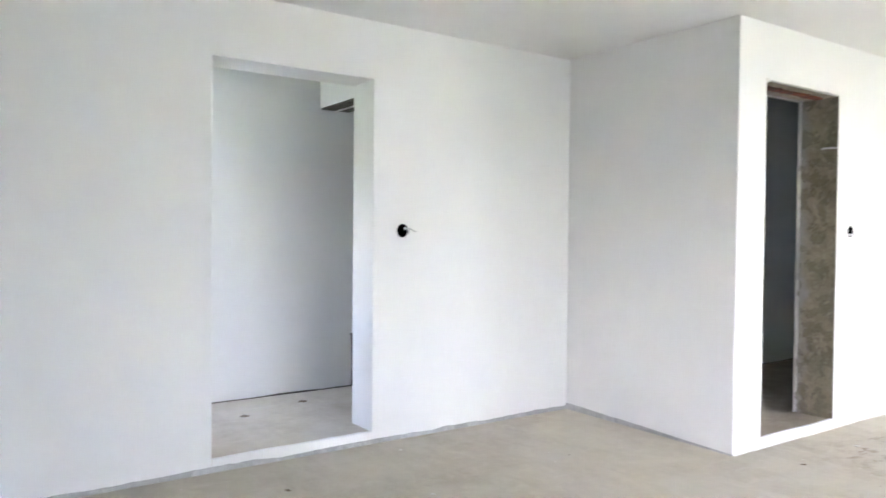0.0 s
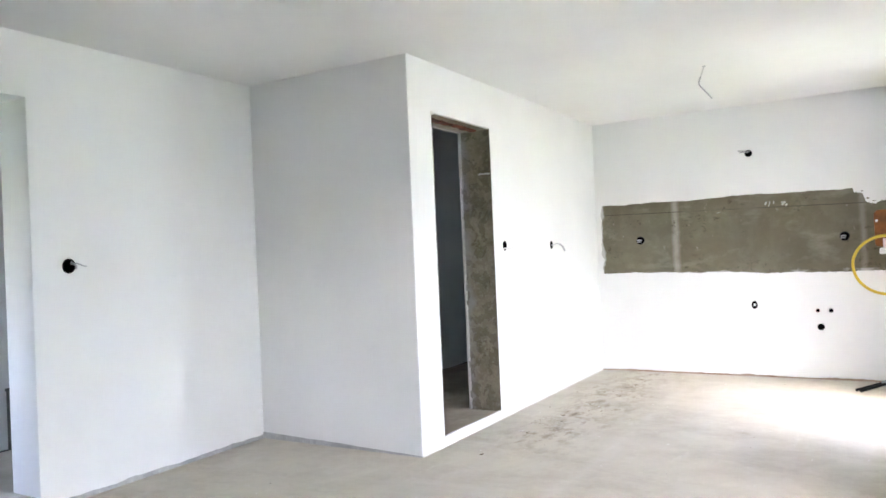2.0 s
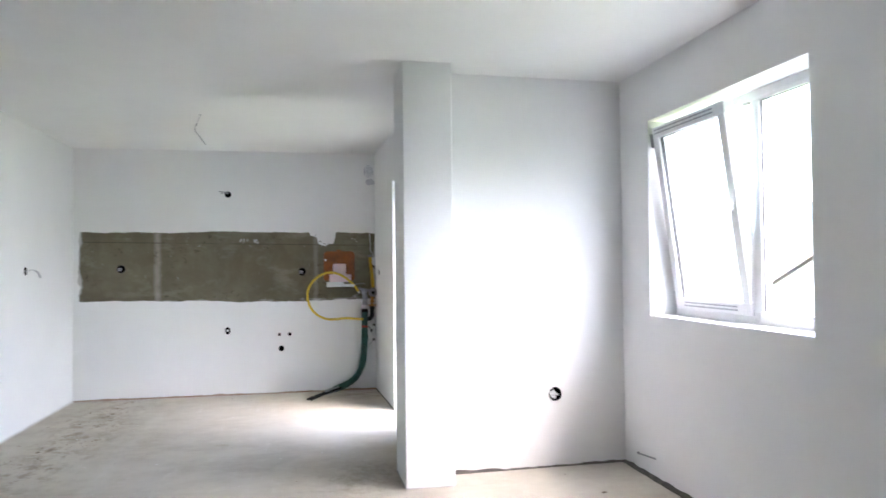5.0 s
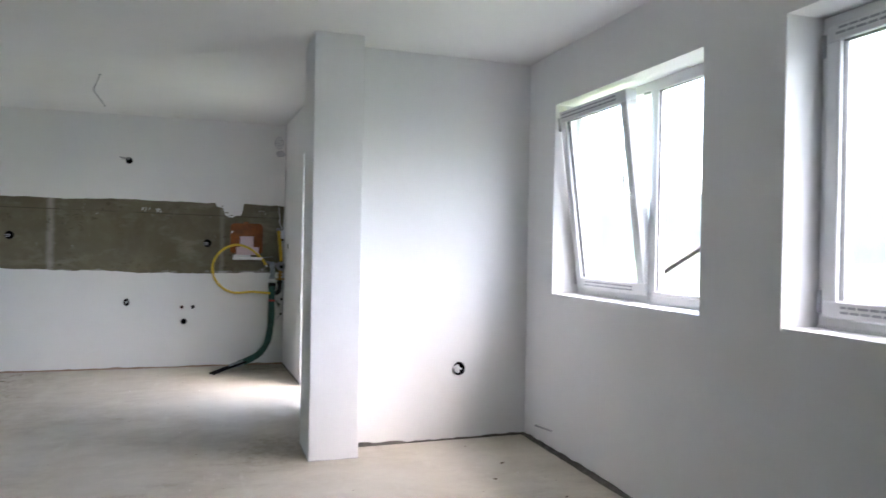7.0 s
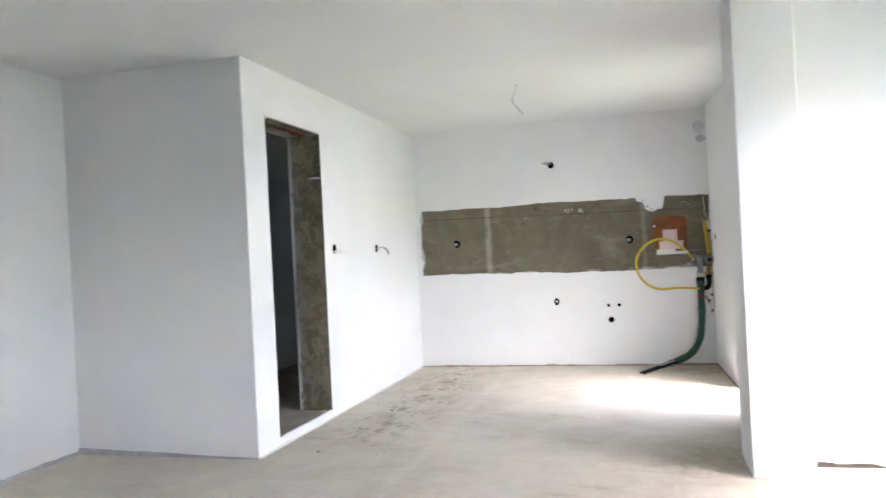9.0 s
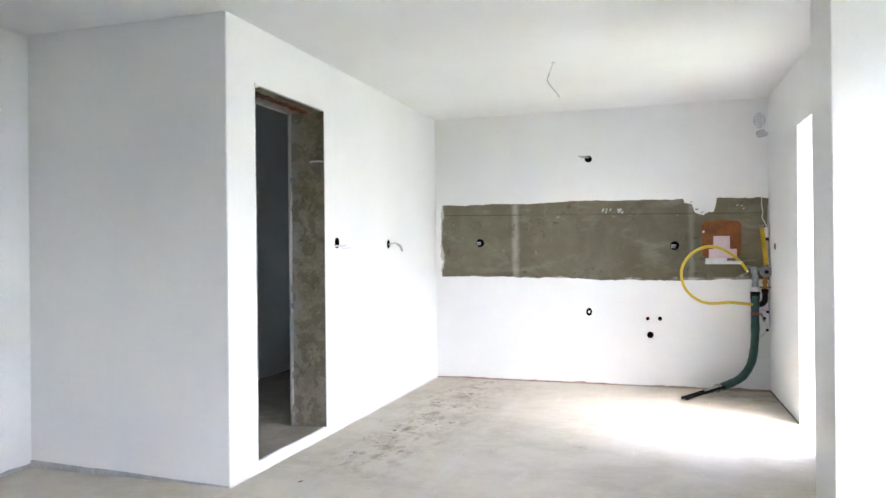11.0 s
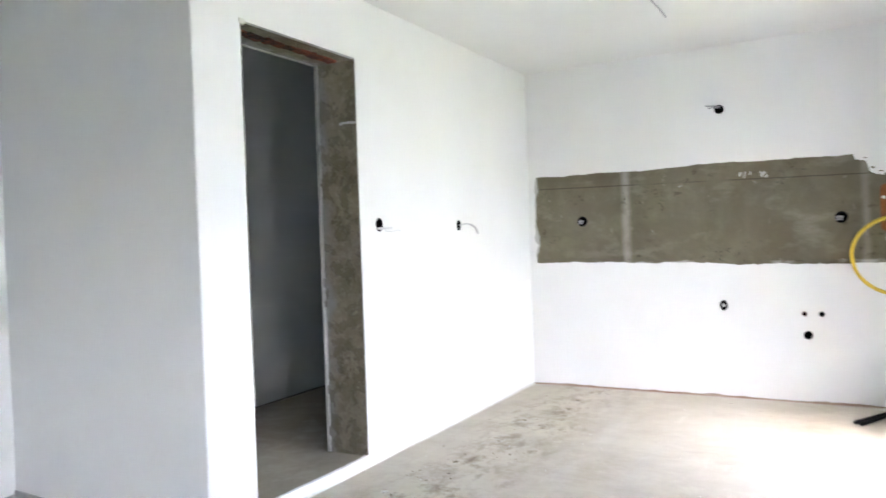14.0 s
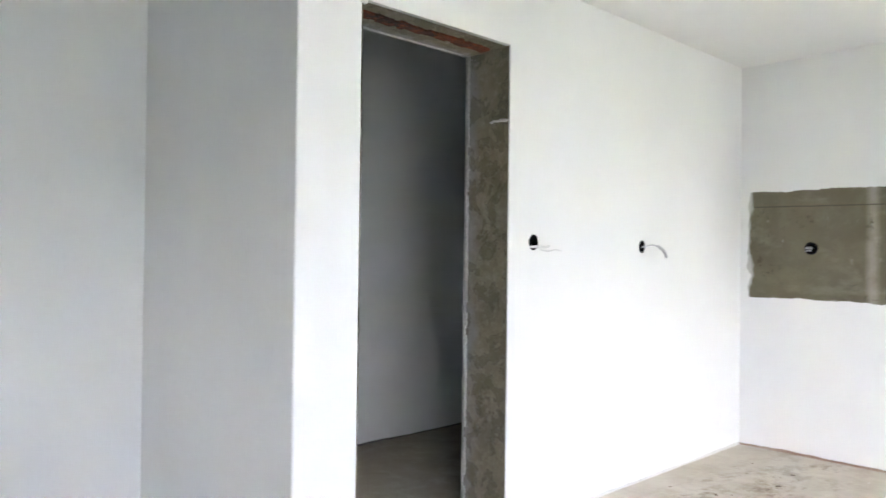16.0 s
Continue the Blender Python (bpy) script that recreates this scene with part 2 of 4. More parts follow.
col = blend(nt, calc(nt, "MULTIPLY", blot, 0.50), col, (0.135, 0.106, 0.066))
rim = calc(nt, "SUBTRACT", 1.0, calc(nt, "MULTIPLY", calc(nt, "ABSOLUTE", calc(nt, "SUBTRACT", damp, 0.535)), 42.0), True)
col = blend(nt, calc(nt, "MULTIPLY", rim, 0.5), col, (0.075, 0.064, 0.045))
col = blend(nt, calc(nt, "MULTIPLY", noise_fac(nt, vec, 22, 6, 0.7, 0.56, 0.68), 0.4), col, (0.38, 0.36, 0.31))
nt.links.new(col, bs.inputs["Base Color"])
# screed in a darker tone, the small room's shade put into its colour
BATHSCREED = cement("shade_toned_screed", (0.36, 0.315, 0.25), (0.27, 0.233, 0.18), (0.42, 0.375, 0.30), 1.0, 0.5)[0]
BRICK, nt, bs, col, vec = cement("broken_brick_soffit", (0.17, 0.045, 0.020), (0.035, 0.018, 0.013), (0.46, 0.10, 0.025), 2.4, 1.0)
GAP = cement("grey_mortar_edge", (0.48, 0.48, 0.485), (0.33, 0.33, 0.33), (0.62, 0.62, 0.62), 2.0, 0.8)[0]
DARKGAP = cement("dark_mortar_edge", (0.13, 0.12, 0.105), (0.07, 0.065, 0.058), (0.20, 0.185, 0.165), 2.5, 0.8)[0]
REDGAP = cement("red_brown_joint_strip", (0.40, 0.32, 0.27), (0.26, 0.15, 0.09), (0.46, 0.40, 0.35), 1.2, 0.6)[0]
FILLER = cement("pale_filler_wash", (0.60, 0.60, 0.625), (0.44, 0.44, 0.475), (0.68, 0.68, 0.70), 6.0, 0.4)[0]
SKIMGREY = cement("thin_grey_filler", (0.48, 0.49, 0.52), (0.36, 0.37, 0.41), (0.60, 0.61, 0.63), 4.0, 0.4)[0]


def plain(name, color, rough=0.5, metal=0.0, vary=0.12, scale=30, relief=0.1):
    m, nt, b = shader(name, color, rough, metal)
    v = coords(nt)
    c = blend(nt, noise_fac(nt, v, scale, 5), color, tuple(x * (1 - vary) for x in color))
    nt.links.new(c, b.inputs["Base Color"])
    bump(nt, b, noise_fac(nt, v, scale * 3, 4, 0.6, 0.2, 0.8), relief, 0.001)
    return m


PVC = plain("white_pvc", (0.80, 0.81, 0.82), 0.32, 0, 0.04, 8, 0.02)
GASKET = plain("black_rubber", (0.02, 0.02, 0.022), 0.6)
BLACK = plain("black_plastic", (0.006, 0.006, 0.0065), 0.55)
# near-black colour that stands for the shade inside openings
HOLESHADE = plain("hole_shade_black", (0.0015, 0.0015, 0.0015), 0.95)
for dull, level in ((BLACK, 0.12), (HOLESHADE, 0.0)):
    dull.node_tree.nodes["Principled BSDF"].inputs["Specular IOR Level"].default_value = level
FILMPRINT = plain("grey_film_print", (0.36, 0.38, 0.41), 0.5)
FILM = plain("clear_grey_film", (0.40, 0.43, 0.45), 0.22, 0, 0.45, 40, 0.4)
GREEN = plain("green_corrugated_hose", (0.012, 0.085, 0.068), 0.38, 0, 0.4, 12, 0.3)
YELLOW = plain("yellow_gas_pipe", (0.62, 0.40, 0.02), 0.4, 0, 0.2, 20)
YELLOWHOSE = plain("yellow_hose", (0.66, 0.46, 0.03), 0.42, 0, 0.12, 20)
GREYTAPE = plain("grey_wrapping", (0.33, 0.36, 0.40), 0.4, 0, 0.35, 18, 0.5)
WHITETAPE = plain("white_plastic", (0.76, 0.77, 0.78), 0.4)
HINGE = plain("grey_hinge_plastic", (0.42, 0.43, 0.45), 0.4)
METAL = plain("cast_grey_metal", (0.30, 0.30, 0.31), 0.42, 0.6, 0.2, 25)
BRASS = plain("brass", (0.48, 0.27, 0.07), 0.35, 0.9, 0.25, 30)
BROWN = plain("orange_brown_plastic", (0.27, 0.082, 0.008), 0.5, 0, 0.55, 9, 0.15)
PINK = plain("pink_foam_board", (0.74, 0.58, 0.61), 0.8, 0, 0.08, 25, 0.2)
REDMARK = plain("red_tape", (0.42, 0.03, 0.03), 0.5)
WIRE = plain("grey_cable", (0.30, 0.30, 0.31), 0.5)
WIREWHITE = plain("white_cable", (0.70, 0.70, 0.70), 0.5)
WIREPALE = plain("pale_grey_wires", (0.50, 0.50, 0.52), 0.45)
COPPERPIPE = plain("pinkish_pipe_stub", (0.30, 0.13, 0.12), 0.5)
BEAD = plain("perforated_corner_bead", (0.84, 0.83, 0.81), 0.5, 0.0, 0.25, 60, 0.6)
CRUMB = plain("brown_mortar_crumbs", (0.20, 0.15, 0.105), 0.95, 0, 0.4, 60, 0.4)
CHALK = plain("white_plaster_crumbs", (0.74, 0.73, 0.70), 0.9)
DABS = plain("pale_chalk", (0.52, 0.51, 0.47), 0.9, 0, 0.3, 90, 0.3)

GLASS = bpy.data.materials.new("window_glass")
GLASS.use_nodes = True
gb = GLASS.node_tree.nodes["Principled BSDF"]
gb.inputs["Base Color"].default_value = (0.97, 0.99, 0.985, 1)
gb.inputs["Roughness"].default_value = 0.02
gb.inputs["Transmission Weight"].default_value = 1.0
gb.inputs["IOR"].default_value = 1.45
LAWN = cement("lawn_ground", (0.180, 0.225, 0.070), (0.130, 0.165, 0.050), (0.24, 0.235, 0.11), 0.25, 0.6)[0]
HILL = cement("far_wooded_hill", (0.072, 0.082, 0.056), (0.050, 0.060, 0.042), (0.090, 0.098, 0.066), 0.02, 0.2)[0]
ROOF = cement("brown_roof_tiles", (0.42, 0.31, 0.28), (0.34, 0.24, 0.21), (0.48, 0.37, 0.33), 1.0, 0.5)[0]
HOUSE = paint("pale_house_render", (0.62, 0.58, 0.52), (0.57, 0.53, 0.48))


# ---- mesh helpers ----
def box(bm, x0, x1, y0, y1, z0, z1):
    vs = [bm.verts.new((x, y, z)) for z in (z0, z1) for y in (y0, y1) for x in (x0, x1)]
    for q in ((0, 2, 3, 1), (4, 5, 7, 6), (0, 1, 5, 4), (2, 6, 7, 3), (0, 4, 6, 2), (1, 3, 7, 5)):
        bm.faces.new([vs[i] for i in q])
    return vs


def rounded(bm, x0, x1, y0, y1, z0, z1, r=0.004, seg=2):
    t = bmesh.new()
    box(t, x0, x1, y0, y1, z0, z1)
    bmesh.ops.bevel(t, geom=list(t.edges), offset=r, segments=seg, affect="EDGES", profile=0.5)
    join(bm, t)


def join(bm, t, m=None):
    if m is not None:
        bmesh.ops.transform(t, matrix=m, verts=t.verts)
    d = bpy.data.meshes.new("t")
    t.to_mesh(d)
    t.free()
    bm.from_mesh(d)
    bpy.data.meshes.remove(d)


def soften(bm, spots, r=0.006):
    """Rounds the upright edges that stand at the given plan points."""
    es = [e for e in bm.edges if abs(e.verts[0].co.x - e.verts[1].co.x) < 1e-5 and abs(e.verts[0].co.y - e.verts[1].co.y) < 1e-5
          and any(abs(e.verts[0].co.x - x) < 1e-3 and abs(e.verts[0].co.y - y) < 1e-3 for x, y in spots)]
    bmesh.ops.bevel(bm, geom=es, offset=r, segments=3, affect="EDGES", profile=0.5)


def tube(bm, pts, r, seg=10, steps=6, caps=True, taper=None):
    """A round tube along a smooth line through the points."""
    p = [Vector(q) for q in pts]
    line = []
    if len(p) == 2 or steps == 1:
        line = p
    else:
        for i in range(len(p) - 1):
            a, b, c, d = p[max(i - 1, 0)], p[i], p[i + 1], p[min(i + 2, len(p) - 1)]
            for k in range(steps):
                s = k / steps
                line.append(0.5 * (2 * b + (c - a) * s + (2 * a - 5 * b + 4 * c - d) * s * s + (3 * b - a - 3 * c + d) * s ** 3))
        line.append(p[-1])
    rings, side = [], None
    for i, q in enumerate(line):
        t = (line[min(i + 1, len(line) - 1)] - line[max(i - 1, 0)]).normalized()
        if side is None:
            side = t.cross(Vector((0.3, 0.2, 1)) if abs(t.z) < 0.9 else Vector((1, 0, 0))).normalized()
        side = (side - t * side.dot(t)).normalized()
        up = t.cross(side)
        rr = r * (taper(i / (len(line) - 1)) if taper else 1)
        rings.append([bm.verts.new(q + rr * (math.cos(a) * side + math.sin(a) * up)) for a in (2 * math.pi * k / seg for k in range(seg))])
    for a, b in zip(rings, rings[1:]):
        for k in range(seg):
            f = bm.faces.new((a[k], a[(k + 1) % seg], b[(k + 1) % seg], b[k]))
            f.smooth = True
    if caps:
        bm.faces.new(rings[0][::-1])
        bm.faces.new(rings[-1])


def slab(bm, outline, z0, z1):
    """A flat slab over a plan outline (counter-clockwise)."""
    lo = [bm.verts.new((x, y, z0)) for x, y in outline]
    hi = [bm.verts.new((x, y, z1)) for x, y in outline]
    bm.faces.new(lo[::-1])
    bm.faces.new(hi)
    n = len(outline)
    for i in range(n):
        bm.faces.new((lo[i], lo[(i + 1) % n], hi[(i + 1) % n], hi[i]))


def mesh_of(name, bm, material):
    bmesh.ops.recalc_face_normals(bm, faces=bm.faces)
    d = bpy.data.meshes.new(name)
    bm.to_mesh(d)
    bm.free()
    d.materials.append(material)
    return d


def part(name, bm, material, parent=None, label=""):
    ob = new(name, mesh_of(name, bm, material))
    if parent:
        ob.parent = parent
    return tagged(ob, label) if label else ob


def thing(name, label, category, at=(0, 0, 0), group="", kind=""):
    ob = new(name)
    ob.location = at
    ob.empty_display_size = 0.05
    return tagged(ob, label, category, group, kind)


def setting(name, bm, material, label, category):
    return tagged(part(name, bm, material), label, category, "", "structure")


def skew(bm):
    for v in bm.verts:
        v.co.x += SKEW * max(v.co.y, 0)


def wob(u, seed, rough=1.0):
    return noise.noise(Vector((u * 3.1, seed, 0.3))) * 0.6 + noise.noise(Vector((u * 11.0, seed, 2.1))) * 0.3 * rough + noise.noise(Vector((u * 37.0, seed, 5.7))) * 0.18 * rough


# ---- floors, ceilings ----
bm = bmesh.new()
slab(bm, [(XA - 0.02, YS - 0.05), (XG + 0.03, YS - 0.05), (XG + 0.03, YF + 0.03), (XE + 0.36, YF + 0.03), (XE + 0.36, YK + 0.03), (XC - 0.02, YK + 0.03), (XC - 0.02, YB + 0.02), (XA - 0.02, YB + 0.02)], -0.15, 0.0)
setting("floor", bm, SCREED, "bare beige cement screed floor with dirt stains and some painted shade", "floor")
bm = bmesh.new()
box(bm, -2.62, XA - 0.016, -4.2, 0.1, -0.15, 0.068)
setting("floor_hall", bm, SCREED, "bare cement screed floor of the hallway", "floor")
bm = bmesh.new()
box(bm, -1.44, XC - 0.016, 0.12, YK + 0.03, -0.14, 0.058)
setting("floor_bathroom", bm, BATHSCREED, "bare cement screed floor of the small dark room", "floor")
bm = bmesh.new()
slab(bm, [(XA - 0.02, YS - 0.1), (XG + 0.2, YS - 0.1), (XG + 0.2, YF + 0.2), (XE + 0.2, YF + 0.2), (XE + 0.2, YK + 0.1), (XC - 0.02, YK + 0.1), (XC - 0.02, YB + 0.02), (XA - 0.02, YB + 0.02)], ZC, ZC + 0.2)
setting("ceiling", bm, CEIL, "smooth white painted ceiling", "ceiling")
bm = bmesh.new()
box(bm, -2.75, XA - 0.03, -4.3, 0.12, ZC + 0.002, ZC + 0.2)
box(bm, -1.6, XC, 0.1, YK + 0.1, 3.0, 3.15)
setting("ceiling_side_rooms", bm, CEIL, "plain white ceiling of hallway and small room", "ceiling")

# ---- walls ----
OA0, OA1, OAZ = -2.545, -1.587, 2.182     # open passage
OC0, OC1, OCZ = 0.304, 1.129, 2.19        # raw doorway
bm = bmesh.new()
box(bm, XA - 0.26, XA, YS - 0.1, OA0, -0.1, OAZ)
box(bm, XA - 0.26, XA, OA1, YB + 0.12, -0.1, OAZ)
soften(bm, [(XA, OA0), (XA, OA1), (XA - 0.26, OA1)], 0.005)
box(bm, XA - 0.26, XA, YS - 0.1, YB + 0.12, OAZ, ZC)
setting("wall_west", bm, WHITE, "white painted wall with an open passage", "wall")
bm = bmesh.new()
box(bm, XA, XC - 0.255, YB, YB + 0.12, -0.1, ZC)
setting("wall_block", bm, WHITE, "short white painted wall of the projecting block", "wall")
bm = bmesh.new()
box(bm, XC - 0.255, XC, YB, OC0 - 0.004, -0.1, ZC)
box(bm, XC - 0.255, XC, OC1 + 0.004, YK + 0.1, -0.1, ZC)
box(bm, XC - 0.255, XC, OC0 - 0.004, OC1 + 0.004, OCZ + 0.004, ZC)
soften(bm, [(XC, YB)], 0.008)
skew(bm)
setting("wall_kitchen_west", bm, WHITE, "white painted kitchen wall with a raw doorway", "wall")

# kitchen back wall: bare render, with a white skim coat around the band left for tiles
bm = bmesh.new()
box(bm, XC - 0.1, XE + 0.2, YK + 0.005, YK + 0.3, -0.1, ZC + 0.1)
setting("wall_kitchen_back", bm, BAND, "unpainted cement band across the white kitchen wall", "wall")


def band_top(x):
    z = 1.683 - 0.004 * x + 0.022 * wob(x, 1.7, 1.1) + 0.006 * wob(x * 6, 3.7, 1.6) + 0.012 * math.exp(-((x - 1.7) / 0.45) ** 2)
    if 2.335 < x < 2.618:
        knots = ((2.335, 1.684), (2.35, 1.640), (2.412, 1.630), (2.43, 1.560), (2.49, 1.530), (2.535, 1.540), (2.59, 1.552), (2.606, 1.60), (2.618, 1.675))
        z = float(np.interp(x, [k[0] for k in knots], [k[1] for k in knots])) + 0.022 * wob(x * 3, 9.2, 1.6) + 0.012 * wob(x * 11, 5.1, 1.5)
    return z


def band_low(x):
    return 0.982 - 0.006 * x + 0.024 * wob(x, 4.4, 1.0) + 0.005 * wob(x * 6, 2.9, 1.6) + 0.012 * math.sin(x * 2.1 + 0.5)


def skim(bm, lo, hi, x0, x1, n):
    xs = [x0 + (x1 - x0) * i / n for i in range(n + 1)]
    rows = [[bm.verts.new((x, y, z(x))) for x in xs] for y in (YK, YK + 0.007) for z in (lo, hi)]
    fl, fh, bl, bh = rows
    for i in range(n):
        bm.faces.new((fl[i], fl[i + 1], fh[i + 1], fh[i]))
        bm.faces.new((fh[i], fh[i + 1], bh[i + 1], bh[i]))
        bm.faces.new((bl[i], bl[i + 1], fl[i + 1], fl[i]))


def ragged_edge(bm, x_at, x_far, z0, z1, n):
    zs = [z0 + (z1 - z0) * i / n for i in range(n + 1)]
    a = [bm.verts.new((x_at(z), YK + 0.001, z)) for z in zs]
    b = [bm.verts.new((x_far, YK + 0.001, z)) for z in zs]
    c = [bm.verts.new((x_at(z), YK + 0.007, z)) for z in zs]
    for i in range(n):
        bm.faces.new((a[i], a[i + 1], b[i + 1], b[i]))
        bm.faces.new((c[i], c[i + 1], a[i + 1], a[i]))


bm = bmesh.new()
skim(bm, band_top, lambda x: ZC, XC, XE + 0.05, 760)
skim(bm, lambda x: 0.012 + 0.006 * wob(x, 8.0), band_low, XC, XE + 0.05, 760)
ragged_edge(bm, lambda z: 0.076 + 0.045 * wob(z, 3.3, 1.5), XC, 0.93, 1.76, 60)
ragged_edge(bm, lambda z: 3.03 + 0.012 * wob(z, 6.3), XE + 0.05, 0.9, 1.76, 60)
setting("plaster_kitchen_back", bm, WHITE, "white skim coat with ragged edges around the band", "wall")

# east kitchen wall with a tall glazed door
OE0, OE1, OEZ = 1.42, 2.285, 2.088
bm = bmesh.new()
box(bm, XE, XE + 0.34, YF, OE0, -0.1, OEZ)
box(bm, XE, XE + 0.34, OE1, YK + 0.3, -0.1, OEZ)
soften(bm, [(XE, OE0), (XE, OE1)], 0.005)
box(bm, XE, XE + 0.34, YF, YK + 0.3, OEZ, ZC + 0.1)
for v in bm.verts:
    v.co.x += max(0.0, 1 - (v.co.x - XE) / 0.3) * (east_x(v.co.y) - XE)
setting("wall_kitchen_east", bm, WHITE, "white painted kitchen wall with a garden door", "wall")
bm = bmesh.new()
box(bm, 2.850, 3.147, -0.05, YF + 0.09, -0.05, ZC)
soften(bm, [(2.850, -0.05), (3.147, -0.05), (2.850, YF + 0.09)], 0.006)
setting("pillar", bm, WHITE, "white plastered pillar beside the kitchen", "pillar")
bm = bmesh.new()
box(bm, 3.13, XG, YF, YF + 0.34, -0.1, ZC)
for v in bm.verts:
    if v.co.y < YF + 0.01:
        v.co.y = north_y(v.co.x)
box(bm, XE + 0.34, XG + 0.35, YF + 0.02, YF + 0.34, ZC, ZC + 0.1)
box(bm, XG, XG + 0.35, YF, YF + 0.34, -0.1, ZC)
setting("wall_north", bm, WHITE, "bright white painted wall beside the window", "wall")

# east wall with two windows, the first beside the north wall
WY, WZ0, WZ1 = ((-1.598, -0.162), (-3.03, -2.084)), 0.979, 2.186
bm = bmesh.new()
box(bm, XG, XG + 0.35, YS - 0.1, WY[1][0], WZ0, WZ1)
box(bm, XG, XG + 0.35, WY[1][1], WY[0][0], WZ0, WZ1)
box(bm, XG, XG + 0.35, WY[0][1], YF, WZ0, WZ1)
soften(bm, [(XG, y) for w in WY for y in w], 0.006)
box(bm, XG, XG + 0.35, YS - 0.1, YF, -0.1, WZ0)
box(bm, XG, XG + 0.35, YS - 0.1, YF, WZ1, ZC + 0.1)
setting("wall_east", bm, WHITE, "white painted outer wall with two windows", "wall")
bm = bmesh.new()
box(bm, XA - 0.3, XG + 0.35, YS - 0.2, YS, -0.1, ZC + 0.1)
setting("wall_south", bm, WHITE, "plain white painted wall", "wall")

# unseen overhang along the outer walls, added to cut steep sky light
bm = bmesh.new()
box(bm, XG + 0.2, XG + 0.90, YS - 0.5, YF + 0.34, ZC + 0.22, ZC + 0.34)
box(bm, XE + 0.2, XE + 0.84, YF + 0.35, YK + 0.6, ZC + 0.22, ZC + 0.34)
setting("eave_light_block", bm, WHITE, "unseen white overhang added to block steep light at the windows", "eave")

# hallway and small room
HY = -1.36
bm = bmesh.new()
box(bm, -2.75, -2.585, -4.3, 0.1, 0.0, ZC + 0.1)
setting("wall_hall_far", bm, WHITE, "white painted hallway wall", "wall")
bm = bmesh.new()
box(bm, -2.585, XA - 0.26, HY, HY + 0.25, 2.205, ZC + 0.1)
setting("wall_hall_header", bm, WHITE, "white wall over the hallway opening", "wall")
bm = bmesh.new()
n = 14
for i in range(n):
    x0, x1 = -2.585 + (0.975 * i) / n, -2.585 + (0.975 * (i + 1)) / n
    box(bm, x0, x1 - 0.004, HY + 0.012, HY + 0.242, 2.194 + 0.004 * wob(i * 0.7, 3), 2.206)
setting("soffit_hall", bm, DARKGAP, "raw dark mortar underside over the hallway opening", "soffit")
bm = bmesh.new()
n = 40
for i in range(n):
    x0, x1 = -2.585 + 0.975 * i / n, -2.585 + 0.975 * (i + 1) / n
    k = 0.004 * wob(i * 0.3, 4.2)
    box(bm, x0, x1 + 0.001, HY + 0.120 + k, HY + 0.136 + k, 2.187 + 0.002 * wob(i * 0.5, 8.8), 2.197)
setting("trim_hall_bead", bm, BEAD, "bent white corner bead under the hallway lintel", "corner bead")
# end walls out of view; the gap is added to light the hall
bm = bmesh.new()
box(bm, -2.75, -2.36, -4.3, -4.2, 0.0, ZC + 0.1)
box(bm, -1.80, XA - 0.26, -4.3, -4.2, 0.0, ZC + 0.1)
box(bm, -2.36, -1.80, -4.3, -4.2, 0.0, 1.05)
box(bm, -2.36, -1.80, -4.3, -4.2, 1.92, ZC + 0.1)
box(bm, -2.75, XA - 0.26, 0.1, 0.2, 0.0, ZC + 0.1)
setting("wall_hall_ends", bm, WHITE, "plain white hallway end walls with an opening added to let in light", "wall")
for side, ext in (("west", (-1.6, -1.41, 0.15, YK + 0.1, 0.0, 3.0)), ("south", (-1.41, XC - 0.255, 0.15, 0.2, 0.0, 3.0)), ("north", (-1.41, XC - 0.255, YK, YK + 0.1, 0.0, 3.0)), ("upper", (XC - 0.254, XC - 0.022, 0.15, YK + 0.1, ZC + 0.001, 3.0))):
    bm = bmesh.new()
    box(bm, *ext)
    setting("wall_bathroom_" + side, bm, PRIMER, "white primed wall of the small dark room", "wall")


bm = bmesh.new()
box(bm, -2.585, -2.577, -1.090, -1.072, 0.07, 0.47)
box(bm, -2.585, -2.572, -1.098, -1.065, 0.468, 0.485)
setting("raw_jamb_hall", bm, DARKGAP, "unplastered strip low on the hallway wall", "jamb")


def smear(name, place, w, h, seed, label, material=SKIMGREY):
    """A thin ragged filler patch on the kitchen's back wall."""
    bm = bmesh.new()
    vs = []
    for i in range(44):
        a = 2 * math.pi * i / 44
        k = 1 + 0.30 * noise.noise(Vector((math.cos(a) * 1.6, math.sin(a) * 1.6, seed))) + 0.12 * noise.noise(Vector((math.cos(a) * 6, math.sin(a) * 6, seed)))
        vs.append(bm.verts.new((place[0] + w * k * math.cos(a), YK - 0.0012, place[1] + h * k * math.sin(a))))
    bm.faces.new(vs)
    return setting(name, bm, material, label, "filler patch")


for chip, (cx, cz, cw, ch) in enumerate(((2.450, 1.584, 0.014, 0.006), (2.496, 1.558, 0.014, 0.004), (2.408, 1.650, 0.012, 0.004))):
    smear("plaster_chip_%d" % (chip + 1), (cx, cz), cw, ch, 6.0 + chip, "small hole in the plaster patch showing bare render", BAND)
smear("plaster_patch_1", (3.035, 0.78), 0.014, 0.22, 3.0, "grey filler smear in the kitchen corner")

